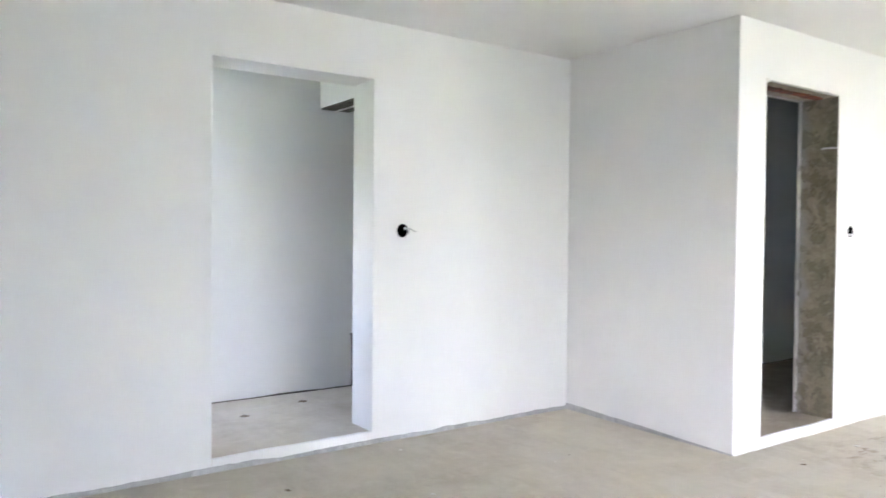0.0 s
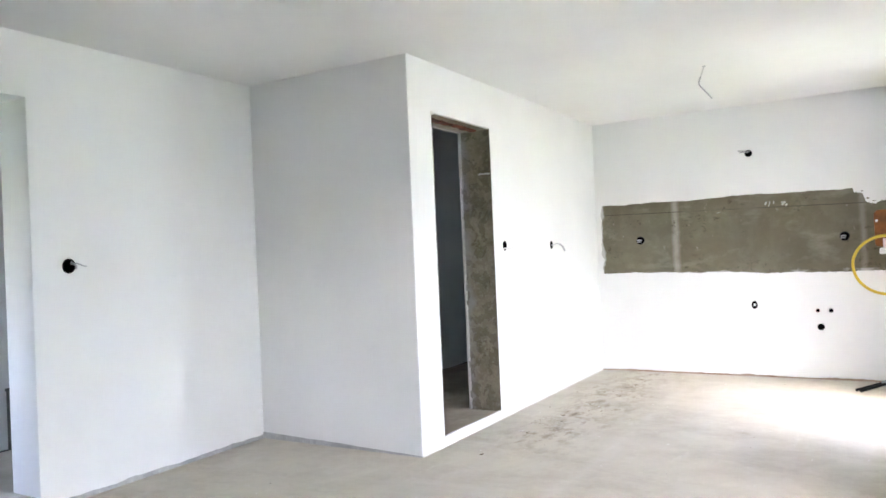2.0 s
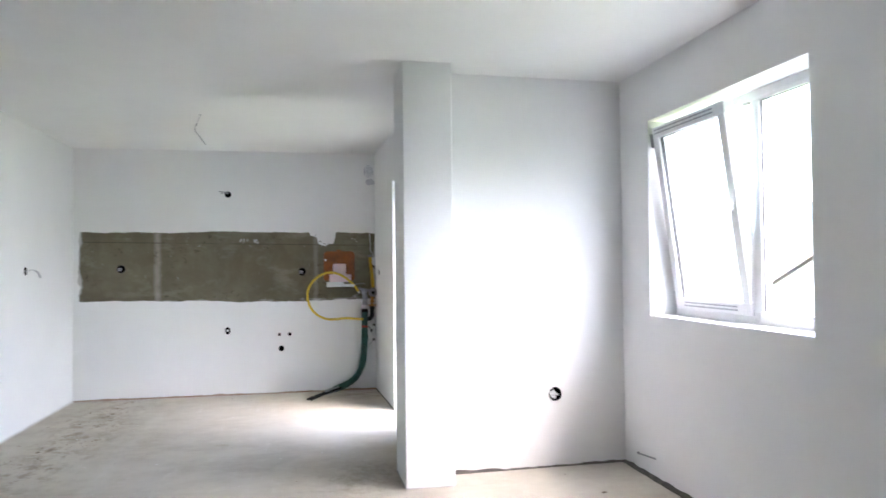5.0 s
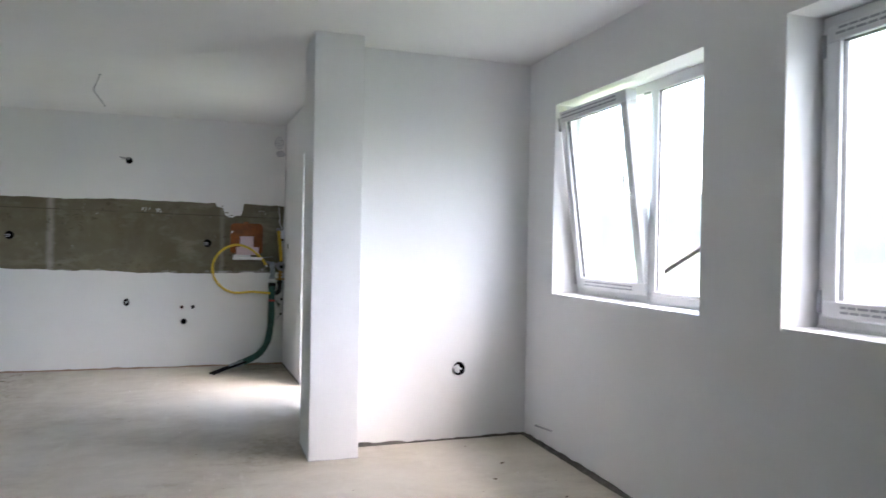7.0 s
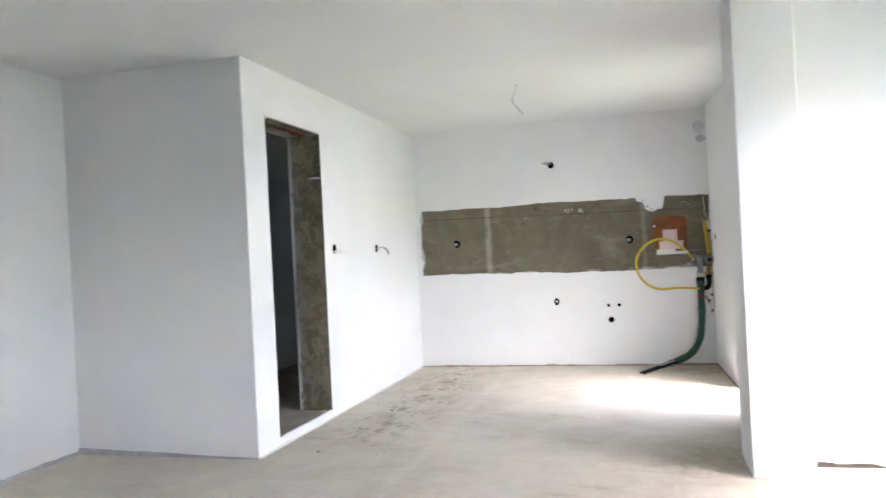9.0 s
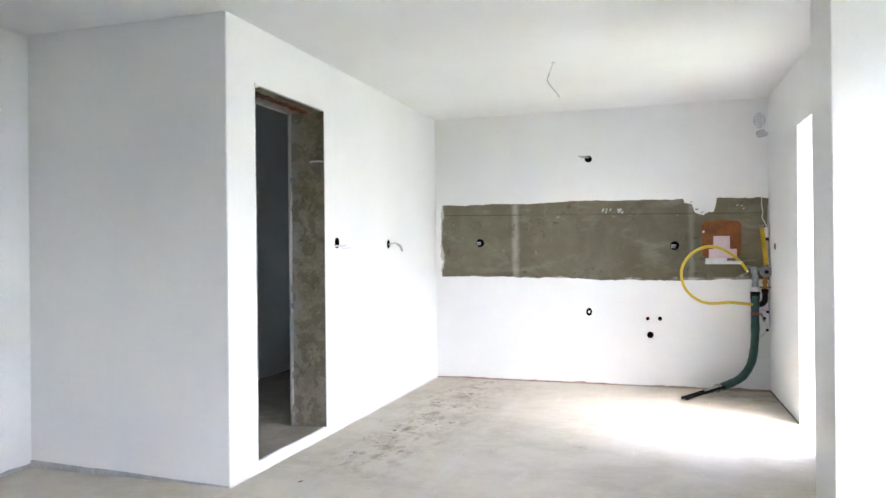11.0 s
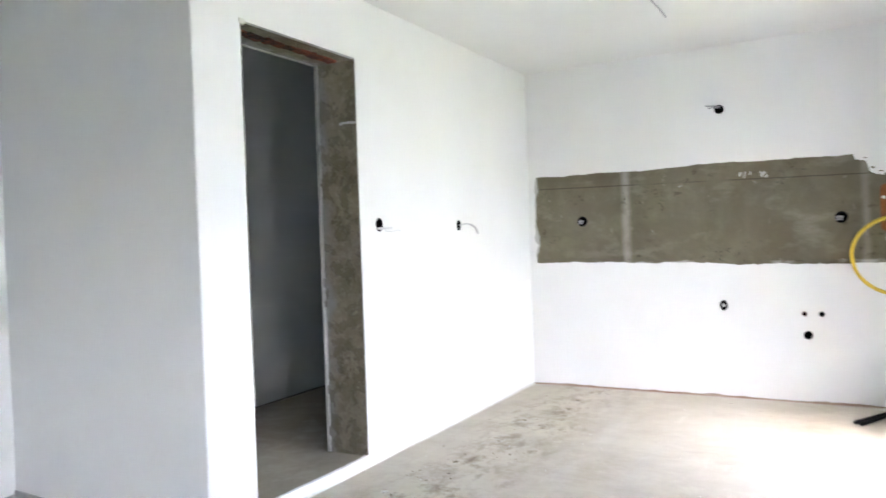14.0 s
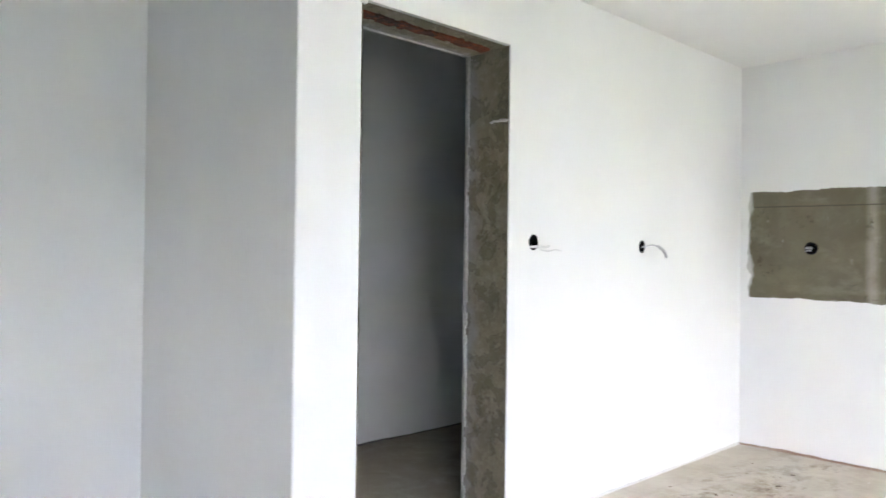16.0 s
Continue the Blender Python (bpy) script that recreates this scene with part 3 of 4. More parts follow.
# ---- doorway of the small room: raw jambs, brick soffit, corner beads ----
def rough_face(bm, grid, nu, nv, thick, amount, seed):
    """A lumpy render face: grid(u, v) gives place and outward direction."""
    vs = []
    for i in range(nu + 1):
        row = []
        for j in range(nv + 1):
            q, d = grid(i / nu, j / nv)
            q, d = Vector(q), Vector(d)
            k = 0 if i in (0, nu) else 1
            row.append(bm.verts.new(q + d * (thick + k * amount * (noise.noise(q * 9 + Vector((seed, 0, 0))) + 0.5 * noise.noise(q * 31)))))
        vs.append(row)
    for i in range(nu):
        for j in range(nv):
            f = bm.faces.new((vs[i][j], vs[i + 1][j], vs[i + 1][j + 1], vs[i][j + 1]))
            f.smooth = True
    return vs


SK = SKEW
doorway = thing("door_1", "raw doorless opening with unplastered cement jambs", "doorway", (XC, 0.7, 0.058), kind="structure")


def at_door(bm):
    bmesh.ops.translate(bm, verts=bm.verts, vec=(-XC, -0.7, -0.058))
    return bm


bm = bmesh.new()
rough_face(bm, lambda u, v: ((XC - 0.255 + 0.255 * u + SK, OC1 + 0.004, 0.056 + (OCZ - 0.056) * v), (0, -1, 0)), 12, 90, 0.008, 0.004, 2)
part("jamb", at_door(bm), JAMB, doorway, "rough grey-brown cement jamb")
bm = bmesh.new()
rough_face(bm, lambda u, v: ((XC - 0.255 + 0.255 * u, OC0 - 0.004, 0.056 + (OCZ - 0.056) * v), (0, 1, 0)), 12, 90, 0.008, 0.004, 5)
part("jamb", at_door(bm), JAMB, doorway, "rough grey-brown cement jamb")
bm = bmesh.new()
rough_face(bm, lambda u, v: ((XC - 0.255 + 0.255 * u, OC0 + (OC1 - OC0) * v, OCZ + 0.004), (0, 0, -1)), 10, 34, 0.008, 0.004, 8)
part("soffit", at_door(bm), JAMB, doorway, "raw cement and brick lintel underside")
bm = bmesh.new()
for i in range(26):
    y = OC0 + 0.012 + (OC1 - OC0 - 0.05) * i / 26
    w = 0.058 + 0.03 * wob(i * 0.31, 1.1)
    x = XC - 0.105 + 0.03 * wob(i * 0.22, 6.1)
    rounded(bm, x - w / 2, x + w / 2, y, y + 0.031, OCZ - 0.012 - 0.006 * abs(wob(i * 0.9, 7)), OCZ + 0.003, 0.002, 1)
part("brick_strip", at_door(bm), BRICK, doorway, "broken red brick showing in the lintel")


def bead(bm, a, b, wide, face, seed, n):
    """A ragged perforated metal angle: a notched strip from a to b."""
    a, b, wide, face = Vector(a), Vector(b), Vector(wide), Vector(face)
    for i in range(n):
        p, q = a.lerp(b, i / n), a.lerp(b, (i + 0.72) / n)
        w = 1 + 0.5 * wob(i * 0.17, seed) + (0.10 if i % 2 else 0.0)
        if noise.noise(Vector((i * 0.11, seed, 0))) > 0.33:
            w *= 0.35
        vs = [bm.verts.new(v) for v in (p, q, q + wide * w, p + wide * w, p + face, q + face, q + wide * w + face, p + wide * w + face)]
        for f in ((0, 1, 2, 3), (4, 7, 6, 5), (0, 4, 5, 1), (1, 5, 6, 2), (2, 6, 7, 3), (3, 7, 4, 0)):
            bm.faces.new([vs[k] for k in f])
    s = 0.45
    vs = [bm.verts.new(v) for v in (a, b, b + wide * s, a + wide * s, a + face, b + face, b + wide * s + face, a + wide * s + face)]
    for f in ((0, 1, 2, 3), (4, 7, 6, 5), (0, 4, 5, 1), (1, 5, 6, 2), (2, 6, 7, 3), (3, 7, 4, 0)):
        bm.faces.new([vs[k] for k in f])


bm = bmesh.new()
bead(bm, (XC - 0.258, OC1 - 0.005, 0.06), (XC - 0.258, OC1 - 0.005, OCZ), (0.021, 0, 0), (0, -0.009, 0), 2.2, 260)
part("corner_bead", at_door(bm), BEAD, doorway, "ragged white perforated corner bead")
bm = bmesh.new()
bead(bm, (XC - 0.258, OC0, OCZ + 0.001), (XC - 0.258, OC1, OCZ + 0.001), (0.017, 0, 0), (0, 0, -0.008), 5.2, 90)
part("corner_bead", at_door(bm), BEAD, doorway, "ragged white perforated corner bead")
bm = bmesh.new()
for i in range(16):
    x, z, w = XC - 0.10 + 0.0065 * i, 1.853 + 0.012 * wob(i * 0.8, 2), 0.003 + 0.004 * abs(wob(i * 1.7, 5))
    rounded(bm, x, x + 0.009 + 0.5 * w, OC1 - 0.013, OC1 + 0.002, z - w, z + w, 0.001, 1)
part("plaster_smear", at_door(bm), CHALK, doorway, "white plaster smear")
bm = bmesh.new()
rounded(bm, XC - 0.015, XC + 0.007, OC0 - 0.012, OC0 + 0.022, OCZ - 0.012, OCZ + 0.014, 0.004)
part("plaster_lump", at_door(bm), CHALK, doorway, "white plaster lump at the lintel corner")


# ---- ragged joints at the foot of the walls, and the two white risers ----
def foot(name, a, b, inward, hmin, hmax, material, label, seed, deep=0.005, flow=0.0, ends=(1.0, 1.0)):
    a, b, d = Vector(a), Vector(b), Vector(inward)
    n = max(8, int((b - a).length / 0.018))
    bm = bmesh.new()
    lo, hi, bk = [], [], []
    for i in range(n + 1):
        p = a.lerp(b, i / n)
        u = (b - a).length * i / n
        h = hmin + (hmax - hmin) * max(0.0, min(1.0, 0.5 + wob(u * 0.8, seed)))
        h *= ends[0] + (ends[1] - ends[0]) * i / n
        o = deep + flow * max(0, 0.5 + wob(u, seed + 3))
        lo.append(bm.verts.new((p.x + d.x * o, p.y + d.y * o, 0.001)))
        hi.append(bm.verts.new((p.x + d.x * deep * 0.5, p.y + d.y * deep * 0.5, h)))
        bk.append(bm.verts.new((p.x - d.x * 0.002, p.y - d.y * 0.002, h + 0.001)))
    for i in range(n):
        bm.faces.new((lo[i], lo[i + 1], hi[i + 1], hi[i]))
        bm.faces.new((hi[i], hi[i + 1], bk[i + 1], bk[i]))
    return setting(name, bm, material, label, "wall joint")


foot("trim_west", (XA, YS, 0), (XA, YB, 0), (1, 0), 0.012, 0.036, GAP, "ragged grey mortar joint along the wall foot", 1.0, 0.010, 0.008)
foot("trim_block", (XA, YB, 0), (XC, YB, 0), (0, -1), 0.036, 0.050, GAP, "ragged grey mortar joint along the wall foot", 2.0, 0.008, 0.006, (1.0, 0.16))
foot("trim_kitchen_west", (XC, YB, 0), (XC + SK * YK, YK, 0), (1, 0), 0.002, 0.020, CHALK, "ragged white plaster edge along the wall foot", 3.0, 0.004, 0.014)
foot("trim_kitchen_back", (XC, YK, 0), (XE, YK, 0), (0, -1), 0.000, 0.030, REDGAP, "thin reddish joint along the kitchen wall foot", 4.0, 0.006, 0.006)
foot("trim_kitchen_east", (east_x(YK), YK, 0), (east_x(OE1), OE1, 0), (-1, 0), 0.006, 0.022, DARKGAP, "dark mortar joint along the wall foot", 5.0, 0.004)
foot("trim_pillar_side", (2.850, YF + 0.09, 0), (2.850, -0.05, 0), (-1, 0), 0.001, 0.012, GAP, "thin mortar joint along the pillar foot", 6.0, 0.003)
foot("trim_pillar_front", (2.850, -0.05, 0), (3.147, -0.05, 0), (0, -1), 0.001, 0.010, GAP, "thin mortar joint along the pillar foot", 6.5, 0.003)
foot("trim_north", (3.147, north_y(3.147), 0), (XG, north_y(XG), 0), (0, -1), 0.0, 0.030, DARKGAP, "ragged dark mortar joint along the wall foot", 7.0, 0.008, 0.006)
foot("trim_east", (XG, YF, 0), (XG, YS, 0), (-1, 0), 0.004, 0.028, DARKGAP, "ragged dark mortar joint along the wall foot", 8.0, 0.022, 0.014)


def hall_foot(a, b, z, seed):
    bm = bmesh.new()
    n = 60
    lo = []
    for i in range(n + 1):
        p = Vector(a).lerp(Vector(b), i / n)
        h = 0.006 + 0.012 * max(0, 0.5 + wob(p.y, seed))
        lo.append((bm.verts.new((p.x + 0.003, p.y, z + 0.0005)), bm.verts.new((p.x + 0.003, p.y, z + h))))
    for q, r in zip(lo, lo[1:]):
        bm.faces.new((q[0], r[0], r[1], q[1]))
    return bm


setting("trim_hall", hall_foot((-2.585, -4.2, 0), (-2.585, 0.1, 0), 0.068, 1.5), DARKGAP, "dark joint along the hallway wall foot", "wall joint")
setting("trim_bathroom", hall_foot((-1.41, 0.2, 0), (-1.41, YK, 0), 0.058, 2.5), DARKGAP, "dark joint along the small room's wall foot", "wall joint")


def riser(name, x, y0, y1, top, label, seed):
    """A white plastered step face with a ragged upper lip."""
    n = int((y1 - y0) / 0.012)
    bm = bmesh.new()
    rows = []
    for i in range(n + 1):
        y = y0 + (y1 - y0) * i / n
        h = top + 0.007 * wob(y, seed, 1.3)
        k = 0.010 * max(0.0, 0.4 + wob(y, seed + 2))
        sx = SK * max(y, 0)
        rows.append([bm.verts.new(c) for c in ((x + sx + 0.001, y, 0.0), (x + sx, y, h), (x + sx - 0.014 - k, y, h + 0.002), (x + sx - 0.02 - k, y, top - 0.012))])
    for a, b in zip(rows, rows[1:]):
        for k in range(3):
            bm.faces.new((a[k], b[k], b[k + 1], a[k + 1]))
    return setting(name, bm, WHITE, label, "threshold")


riser("threshold_hall", XA, OA0, OA1, 0.071, "white plastered step face below the passage", 1.0)
riser("threshold_bathroom", XC, OC0 - 0.004, OC1 + 0.004, 0.062, "white plastered step face below the doorway", 2.0)


# ---- windows ----
def ring_frame(bm, y0, y1, z0, z1, x0, x1, w, r=0.006):
    rounded(bm, x0, x1, y0, y1, z0, z0 + w, r)
    rounded(bm, x0, x1, y0, y1, z1 - w, z1, r)
    rounded(bm, x0, x1, y0, y0 + w, z0 + w - 0.003, z1 - w + 0.003, r)
    rounded(bm, x0, x1, y1 - w, y1, z0 + w - 0.003, z1 - w + 0.003, r)


def film_bars(bm, y0, y1, z, x, rows, seed):
    for k in range(rows):
        y = y0
        while y < y1 - 0.02:
            d = 0.03 + 0.05 * abs(wob(y * 3 + k, seed))
            box(bm, x - 0.0012, x, y, min(y + d, y1), z - 0.009 - 0.019 * k, z - 0.019 * k)
            y += d + 0.008


def window(name, y0, y1, z0, z1, tilt, label):
    xf = XG + 0.175                            # inner face of the fixed frame
    base = thing(name, label, "window", (xf, (y0 + y1) / 2, z0), kind="structure")
    o = (-xf, -(y0 + y1) / 2, -z0)
    sub = lambda n, bm, mat, parent=base, lab="": (bmesh.ops.translate(bm, verts=bm.verts, vec=o), part(n, bm, mat, parent, lab))[1]
    mid = (y0 + y1) / 2 - 0.092
    zb = z0 + 0.016
    bm = bmesh.new()
    ring_frame(bm, y0, y1, zb, z1, xf, xf + 0.075, 0.052)
    sub("window_frame", bm, PVC)
    bm = bmesh.new()
    rounded(bm, xf - 0.002, xf + 0.077, mid - 0.027, mid + 0.027, zb + 0.05, z1 - 0.05, 0.006)
    sub("mullion", bm, PVC)
    bm = bmesh.new()
    rounded(bm, XG + 0.002, xf + 0.02, y0, y1, z0 - 0.01, z0 + 0.012, 0.004)
    rounded(bm, xf - 0.008, xf + 0.06, y0, y1, z0 + 0.010, zb + 0.004, 0.002)
    sub("window_sill", bm, PVC, lab="white inner window sill")
    # fixed light
    a0, a1 = y0 + 0.046, mid - 0.022
    bm = bmesh.new()
    ring_frame(bm, a0, a1, zb + 0.040, z1 - 0.040, xf - 0.003, xf + 0.05, 0.022)
    fixed = sub("fixed_sash", bm, PVC)
    bm = bmesh.new()
    ring_frame(bm, a0 + 0.018, a1 - 0.018, zb + 0.058, z1 - 0.058, xf + 0.004, xf + 0.03, 0.0045, 0.001)
    sub("gasket", bm, GASKET, fixed, "thin black rubber gasket")
    bm = bmesh.new()
    box(bm, xf + 0.012, xf + 0.034, a0 + 0.016, a1 - 0.016, zb + 0.056, z1 - 0.056)
    g = sub("pane", bm, GLASS, fixed, "clear glass pane")
    g.visible_shadow = False
    # opening light, hinged at its foot and tilted in at the top
    SW = 0.068                                 # width of the sash profile
    b0, b1 = mid + 0.020, y1 - 0.034
    zs0, zs1 = zb + 0.036, z1 - 0.040
    m = Matrix.Translation((xf, 0, zs0)) @ Matrix.Rotation(radians(-tilt), 4, "Y") @ Matrix.Translation((-xf, 0, -zs0))
    lean = lambda bm: (bmesh.ops.transform(bm, matrix=m, verts=bm.verts), bm)[1]
    bm = bmesh.new()
    ring_frame(bm, b0, b1, zs0, zs1, xf - 0.018, xf + 0.052, SW, 0.008)
    sash = sub("tilted_sash" if tilt else "sash", lean(bm), PVC)
    bm = bmesh.new()
    ring_frame(bm, b0 + SW - 0.004, b1 - SW + 0.004, zs0 + SW - 0.004, zs1 - SW + 0.004, xf - 0.006, xf + 0.03, 0.006, 0.001)
    sub("gasket", lean(bm), GASKET, sash, "thin black rubber gasket")
    bm = bmesh.new()
    box(bm, xf + 0.010, xf + 0.034, b0 + SW - 0.006, b1 - SW + 0.006, zs0 + SW - 0.006, zs1 - SW + 0.006)
    g = sub("pane", lean(bm), GLASS, sash, "clear glass pane")
    g.visible_shadow = False
    bm = bmesh.new()
    film_bars(bm, b0 + 0.12, b1 - 0.09, zs0 + 0.050, xf - 0.0182, 2, 1.0)
    sub("film_print", lean(bm), FILMPRINT, sash, "grey print on protective film")
    bm = bmesh.new()
    film_bars(bm, b0 + 0.10, b1 - 0.03, zs1 - 0.016, xf - 0.0182, 2, 4.0)
    sub("film_print", lean(bm), FILMPRINT, sash, "grey print on protective film")
    # handle, turned up on the tilted light and down on the closed one
    hy, hz, way = b0 + SW / 2, (zs0 + zs1) / 2, 1 if tilt else -1
    bm = bmesh.new()
    rounded(bm, xf - 0.027, xf - 0.017, hy - 0.015, hy + 0.015, hz - 0.034, hz + 0.034, 0.004)
    handle = sub("handle", lean(bm), PVC, sash, "white window handle")
    bm = bmesh.new()
    tube(bm, [(xf - 0.024, hy, hz), (xf - 0.052, hy, hz), (xf - 0.060, hy, hz + 0.012 * way), (xf - 0.060, hy, hz + 0.12 * way)], 0.0085, 10, 5)
    bmesh.ops.transform(bm, matrix=m, verts=bm.verts)
    sub("lever", bm, PVC, sash)
    # hinges on the jamb side and keeps along the head
    for z in (zs0 + 0.02, zs1 - 0.12):
        bm = bmesh.new()
        tube(bm, [(xf - 0.020, b1 + 0.008, z), (xf - 0.020, b1 + 0.008, z + 0.085)], 0.009, 12, 1)
        sub("hinge", lean(bm) if z > zs0 + 0.1 else bm, HINGE, base, "grey plastic hinge cover")
    for y in (b0 + 0.05, (b0 + b1) / 2, b1 - 0.06):
        bm = bmesh.new()
        rounded(bm, xf - 0.001, xf + 0.016, y - 0.028, y + 0.028, z1 - 0.060, z1 - 0.050, 0.002)
        sub("keep", bm, METAL, base, "steel locking keep")
    bm = bmesh.new()
    rounded(bm, xf - 0.005, xf + 0.01, mid - 0.02, mid + 0.02, zb + 0.012, zb + 0.055, 0.004)
    sub("hinge_cap", bm, WHITETAPE)
    if tilt:
        bm = bmesh.new()
        tube(bm, [(xf + 0.01, b1 - 0.03, zs1 - 0.005), (xf - math.sin(radians(tilt)) * (zs1 - zs0) + 0.03, b1 - 0.12, zs1 - 0.016)], 0.005, 8, 1)
        sub("tilt_stay", bm, METAL, base, "steel tilt stay")
    return base


window("window_1", *WY[0], WZ0, WZ1, 7.6, "white plastic two-light window with one sash tilted open")
window("window_2", *WY[1], WZ0, WZ1, 0.0, "white plastic two-light window, closed")

# glazed garden door of the kitchen
xd = XE + 0.20
door = thing("door_2", "white plastic glazed garden door, closed", "door", (xd, (OE0 + OE1) / 2, 0.0), kind="structure")
so = (-xd, -(OE0 + OE1) / 2, 0)


def dsub(n, bm, mat, parent=door, lab=""):
    bmesh.ops.translate(bm, verts=bm.verts, vec=so)
    return part(n, bm, mat, parent, lab)


bm = bmesh.new()
ring_frame(bm, OE0, OE1, 0.002, OEZ, xd, xd + 0.075, 0.038)
dsub("door_frame", bm, PVC)
for y0, y1 in ((OE0 + 0.034, OE1 - 0.034),):
    bm = bmesh.new()
    ring_frame(bm, y0, y1, 0.034, OEZ - 0.034, xd - 0.012, xd + 0.055, 0.056)
    leaf = dsub("door_leaf", bm, PVC)
    bm = bmesh.new()
    box(bm, xd + 0.012, xd + 0.036, y0 + 0.05, y1 - 0.05, 0.084, OEZ - 0.084)
    g = dsub("pane", bm, GLASS, leaf, "clear glass pane")
    g.visible_shadow = False


# ---- electrical boxes in the walls ----
def facing(normal):
    """Turns things modelled on the plane y = 0, facing -y, to the wall's outward direction."""
    return {"-y": 0.0, "x": 90.0, "-x": -90.0}[normal]


def box_hole(label, at, normal, r, squash, wires, material=BLACK, wire_mat=WIREPALE, name="electrical_box", category="wall box"):
    base = thing(name, label, category, at, "wall boxes" if name == "electrical_box" else "")
    base.rotation_euler = (0, 0, radians(facing(normal)))
    bm = bmesh.new()
    n = 22
    prof = ((1.04, 0.001), (1.03, -0.004), (0.90, -0.0045), (0.86, -0.001))
    rings = [[bm.verts.new((k * r * squash * math.cos(a) * (1 + 0.07 * noise.noise(Vector((math.cos(a), math.sin(a), at[0] * 3)))), y,
                            k * r * math.sin(a) * (1 + 0.07 * noise.noise(Vector((math.sin(a), math.cos(a), at[2] * 3)))))) for a in (2 * math.pi * i / n for i in range(n))] for k, y in prof]
    for p, q in zip(rings, rings[1:]):
        for i in range(n):
            bm.faces.new((p[i], p[(i + 1) % n], q[(i + 1) % n], q[i]))
    part("rim", bm, material, base)
    # flat disc painted black as the hollow's shade, without a recess
    bm = bmesh.new()
    c = [bm.verts.new((0.9 * r * squash * math.cos(a), -0.0015, 0.9 * r * math.sin(a))) for a in (2 * math.pi * i / n for i in range(n))]
    bm.faces.new(c)
    part("hole_shade", bm, HOLESHADE, base, "flat black disc painted as the shade in the box")
    for pts, rad in wires:
        bm = bmesh.new()
        tube(bm, pts, rad, 7, 5)
        part("wire", bm, wire_mat, base, "loose cable end")
    return base


BOXLAB = "open round black wall box with a loose cable"
box_hole(BOXLAB, (XA, -1.383, 1.283), "x", 0.040, 0.92, [([(0.01, -0.002, 0.01), (0.03, -0.03, 0.012), (0.06, -0.035, 0.0), (0.085, -0.03, -0.006)], 0.004), ([(0.012, -0.003, 0.02), (0.03, -0.02, 0.0), (0.028, -0.02, -0.02)], 0.005)])
for yy, drop in ((1.306, -0.03), (2.243, 0.0)):
    sx = XC + SK * yy
    if drop:
        box_hole("open rounded black wall box with a pale cut cable", (sx, yy, 1.304), "x", 0.036, 0.86,
                 [([(-0.028, -0.004, -0.022), (0.01, -0.014, -0.020), (0.05, -0.03, -0.021), (0.078, -0.034, -0.016)], 0.0062), ([(0.03, -0.02, -0.034), (0.07, -0.036, -0.040), (0.11, -0.045, -0.032), (0.15, -0.05, -0.038)], 0.0030)], wire_mat=WIREWHITE)
    else:
        box_hole("open oval black wall box with a loose grey cable", (sx, yy, 1.300), "x", 0.034, 0.80,
                 [([(0.0, -0.002, -0.002), (0.05, -0.035, 0.010), (0.10, -0.05, 0.0)], 0.0045), ([(0.09, -0.048, 0.003), (0.13, -0.06, -0.020), (0.165, -0.06, -0.056)], 0.0085)])
for xx, zz in ((0.474, 1.311), (2.262, 1.266)):
    box_hole("open round black wall box in bare render", (xx, YK + 0.005, zz), "-y", 0.039, 1.0,
             [([(-0.03, -0.003, 0.0), (-0.01, -0.012, 0.004), (0.012, -0.012, 0.0)], 0.007), ([(-0.03, -0.003, -0.018), (-0.012, -0.012, -0.012), (0.006, -0.01, -0.016)], 0.005)], wire_mat=WIRE)
box_hole("open wall box with cut cable ends", (1.512, YK, 2.072), "-y", 0.032, 1.0,
         [([(0.01, -0.002, 0.018), (-0.03, -0.03, 0.022), (-0.085, -0.04, 0.026)], 0.005), ([(0.0, -0.003, 0.01), (-0.04, -0.03, 0.012), (-0.07, -0.035, 0.008)], 0.004)], wire_mat=WIRE)
box_hole("small oval wall box with a pale core", (1.506, YK, 0.664), "-y", 0.036, 0.72, [([(0.0, -0.001, -0.006), (0.002, -0.008, 0.004), (0.003, -0.011, 0.008)], 0.010)], wire_mat=WIREWHITE)
box_hole("large wall box packed with white plaster and cable", (3.868, north_y(3.868) - 0.001, 0.468), "-y", 0.043, 0.95,
         [([(-0.036, -0.003, 0.004), (-0.020, -0.010, 0.012), (-0.008, -0.010, 0.020)], 0.016), ([(-0.030, -0.003, -0.012), (-0.014, -0.010, -0.014), (-0.004, -0.009, -0.020)], 0.011),
          ([(-0.012, -0.006, 0.0), (0.004, -0.016, 0.003), (0.006, -0.018, -0.004)], 0.008)], wire_mat=WIREWHITE)
box_hole("narrow black slot in the white wall", (east_x(3.18), 3.18, 1.25), "-x", 0.026, 0.75, [])


# ---- plumbing stubs ----
def stub(label, x, z, r, material, core, name):
    base = thing(name, label, "pipe", (x, YK, z), "kitchen pipe stubs")
    bm = bmesh.new()
    n = 20
    rings = [[bm.verts.new((k * r * math.cos(a), y, k * r * math.sin(a))) for a in (2 * math.pi * i / n for i in range(n))] for k, y in ((1.0, 0.003), (1.0, -0.012), (0.8, -0.012), (0.78, -0.002))]
    for p, q in zip(rings, rings[1:]):
        for i in range(n):
            bm.faces.new((p[i], p[(i + 1) % n], q[(i + 1) % n], q[i]))
    part("socket", bm, material, base)
    # flat disc whose black is the shade within the pipe
    bm = bmesh.new()
    bm.faces.new([bm.verts.new((0.8 * r * math.cos(a), -0.003, 0.8 * r * math.sin(a))) for a in (2 * math.pi * i / n for i in range(n))])
    part("bore_shade", bm, core, base)
    return base


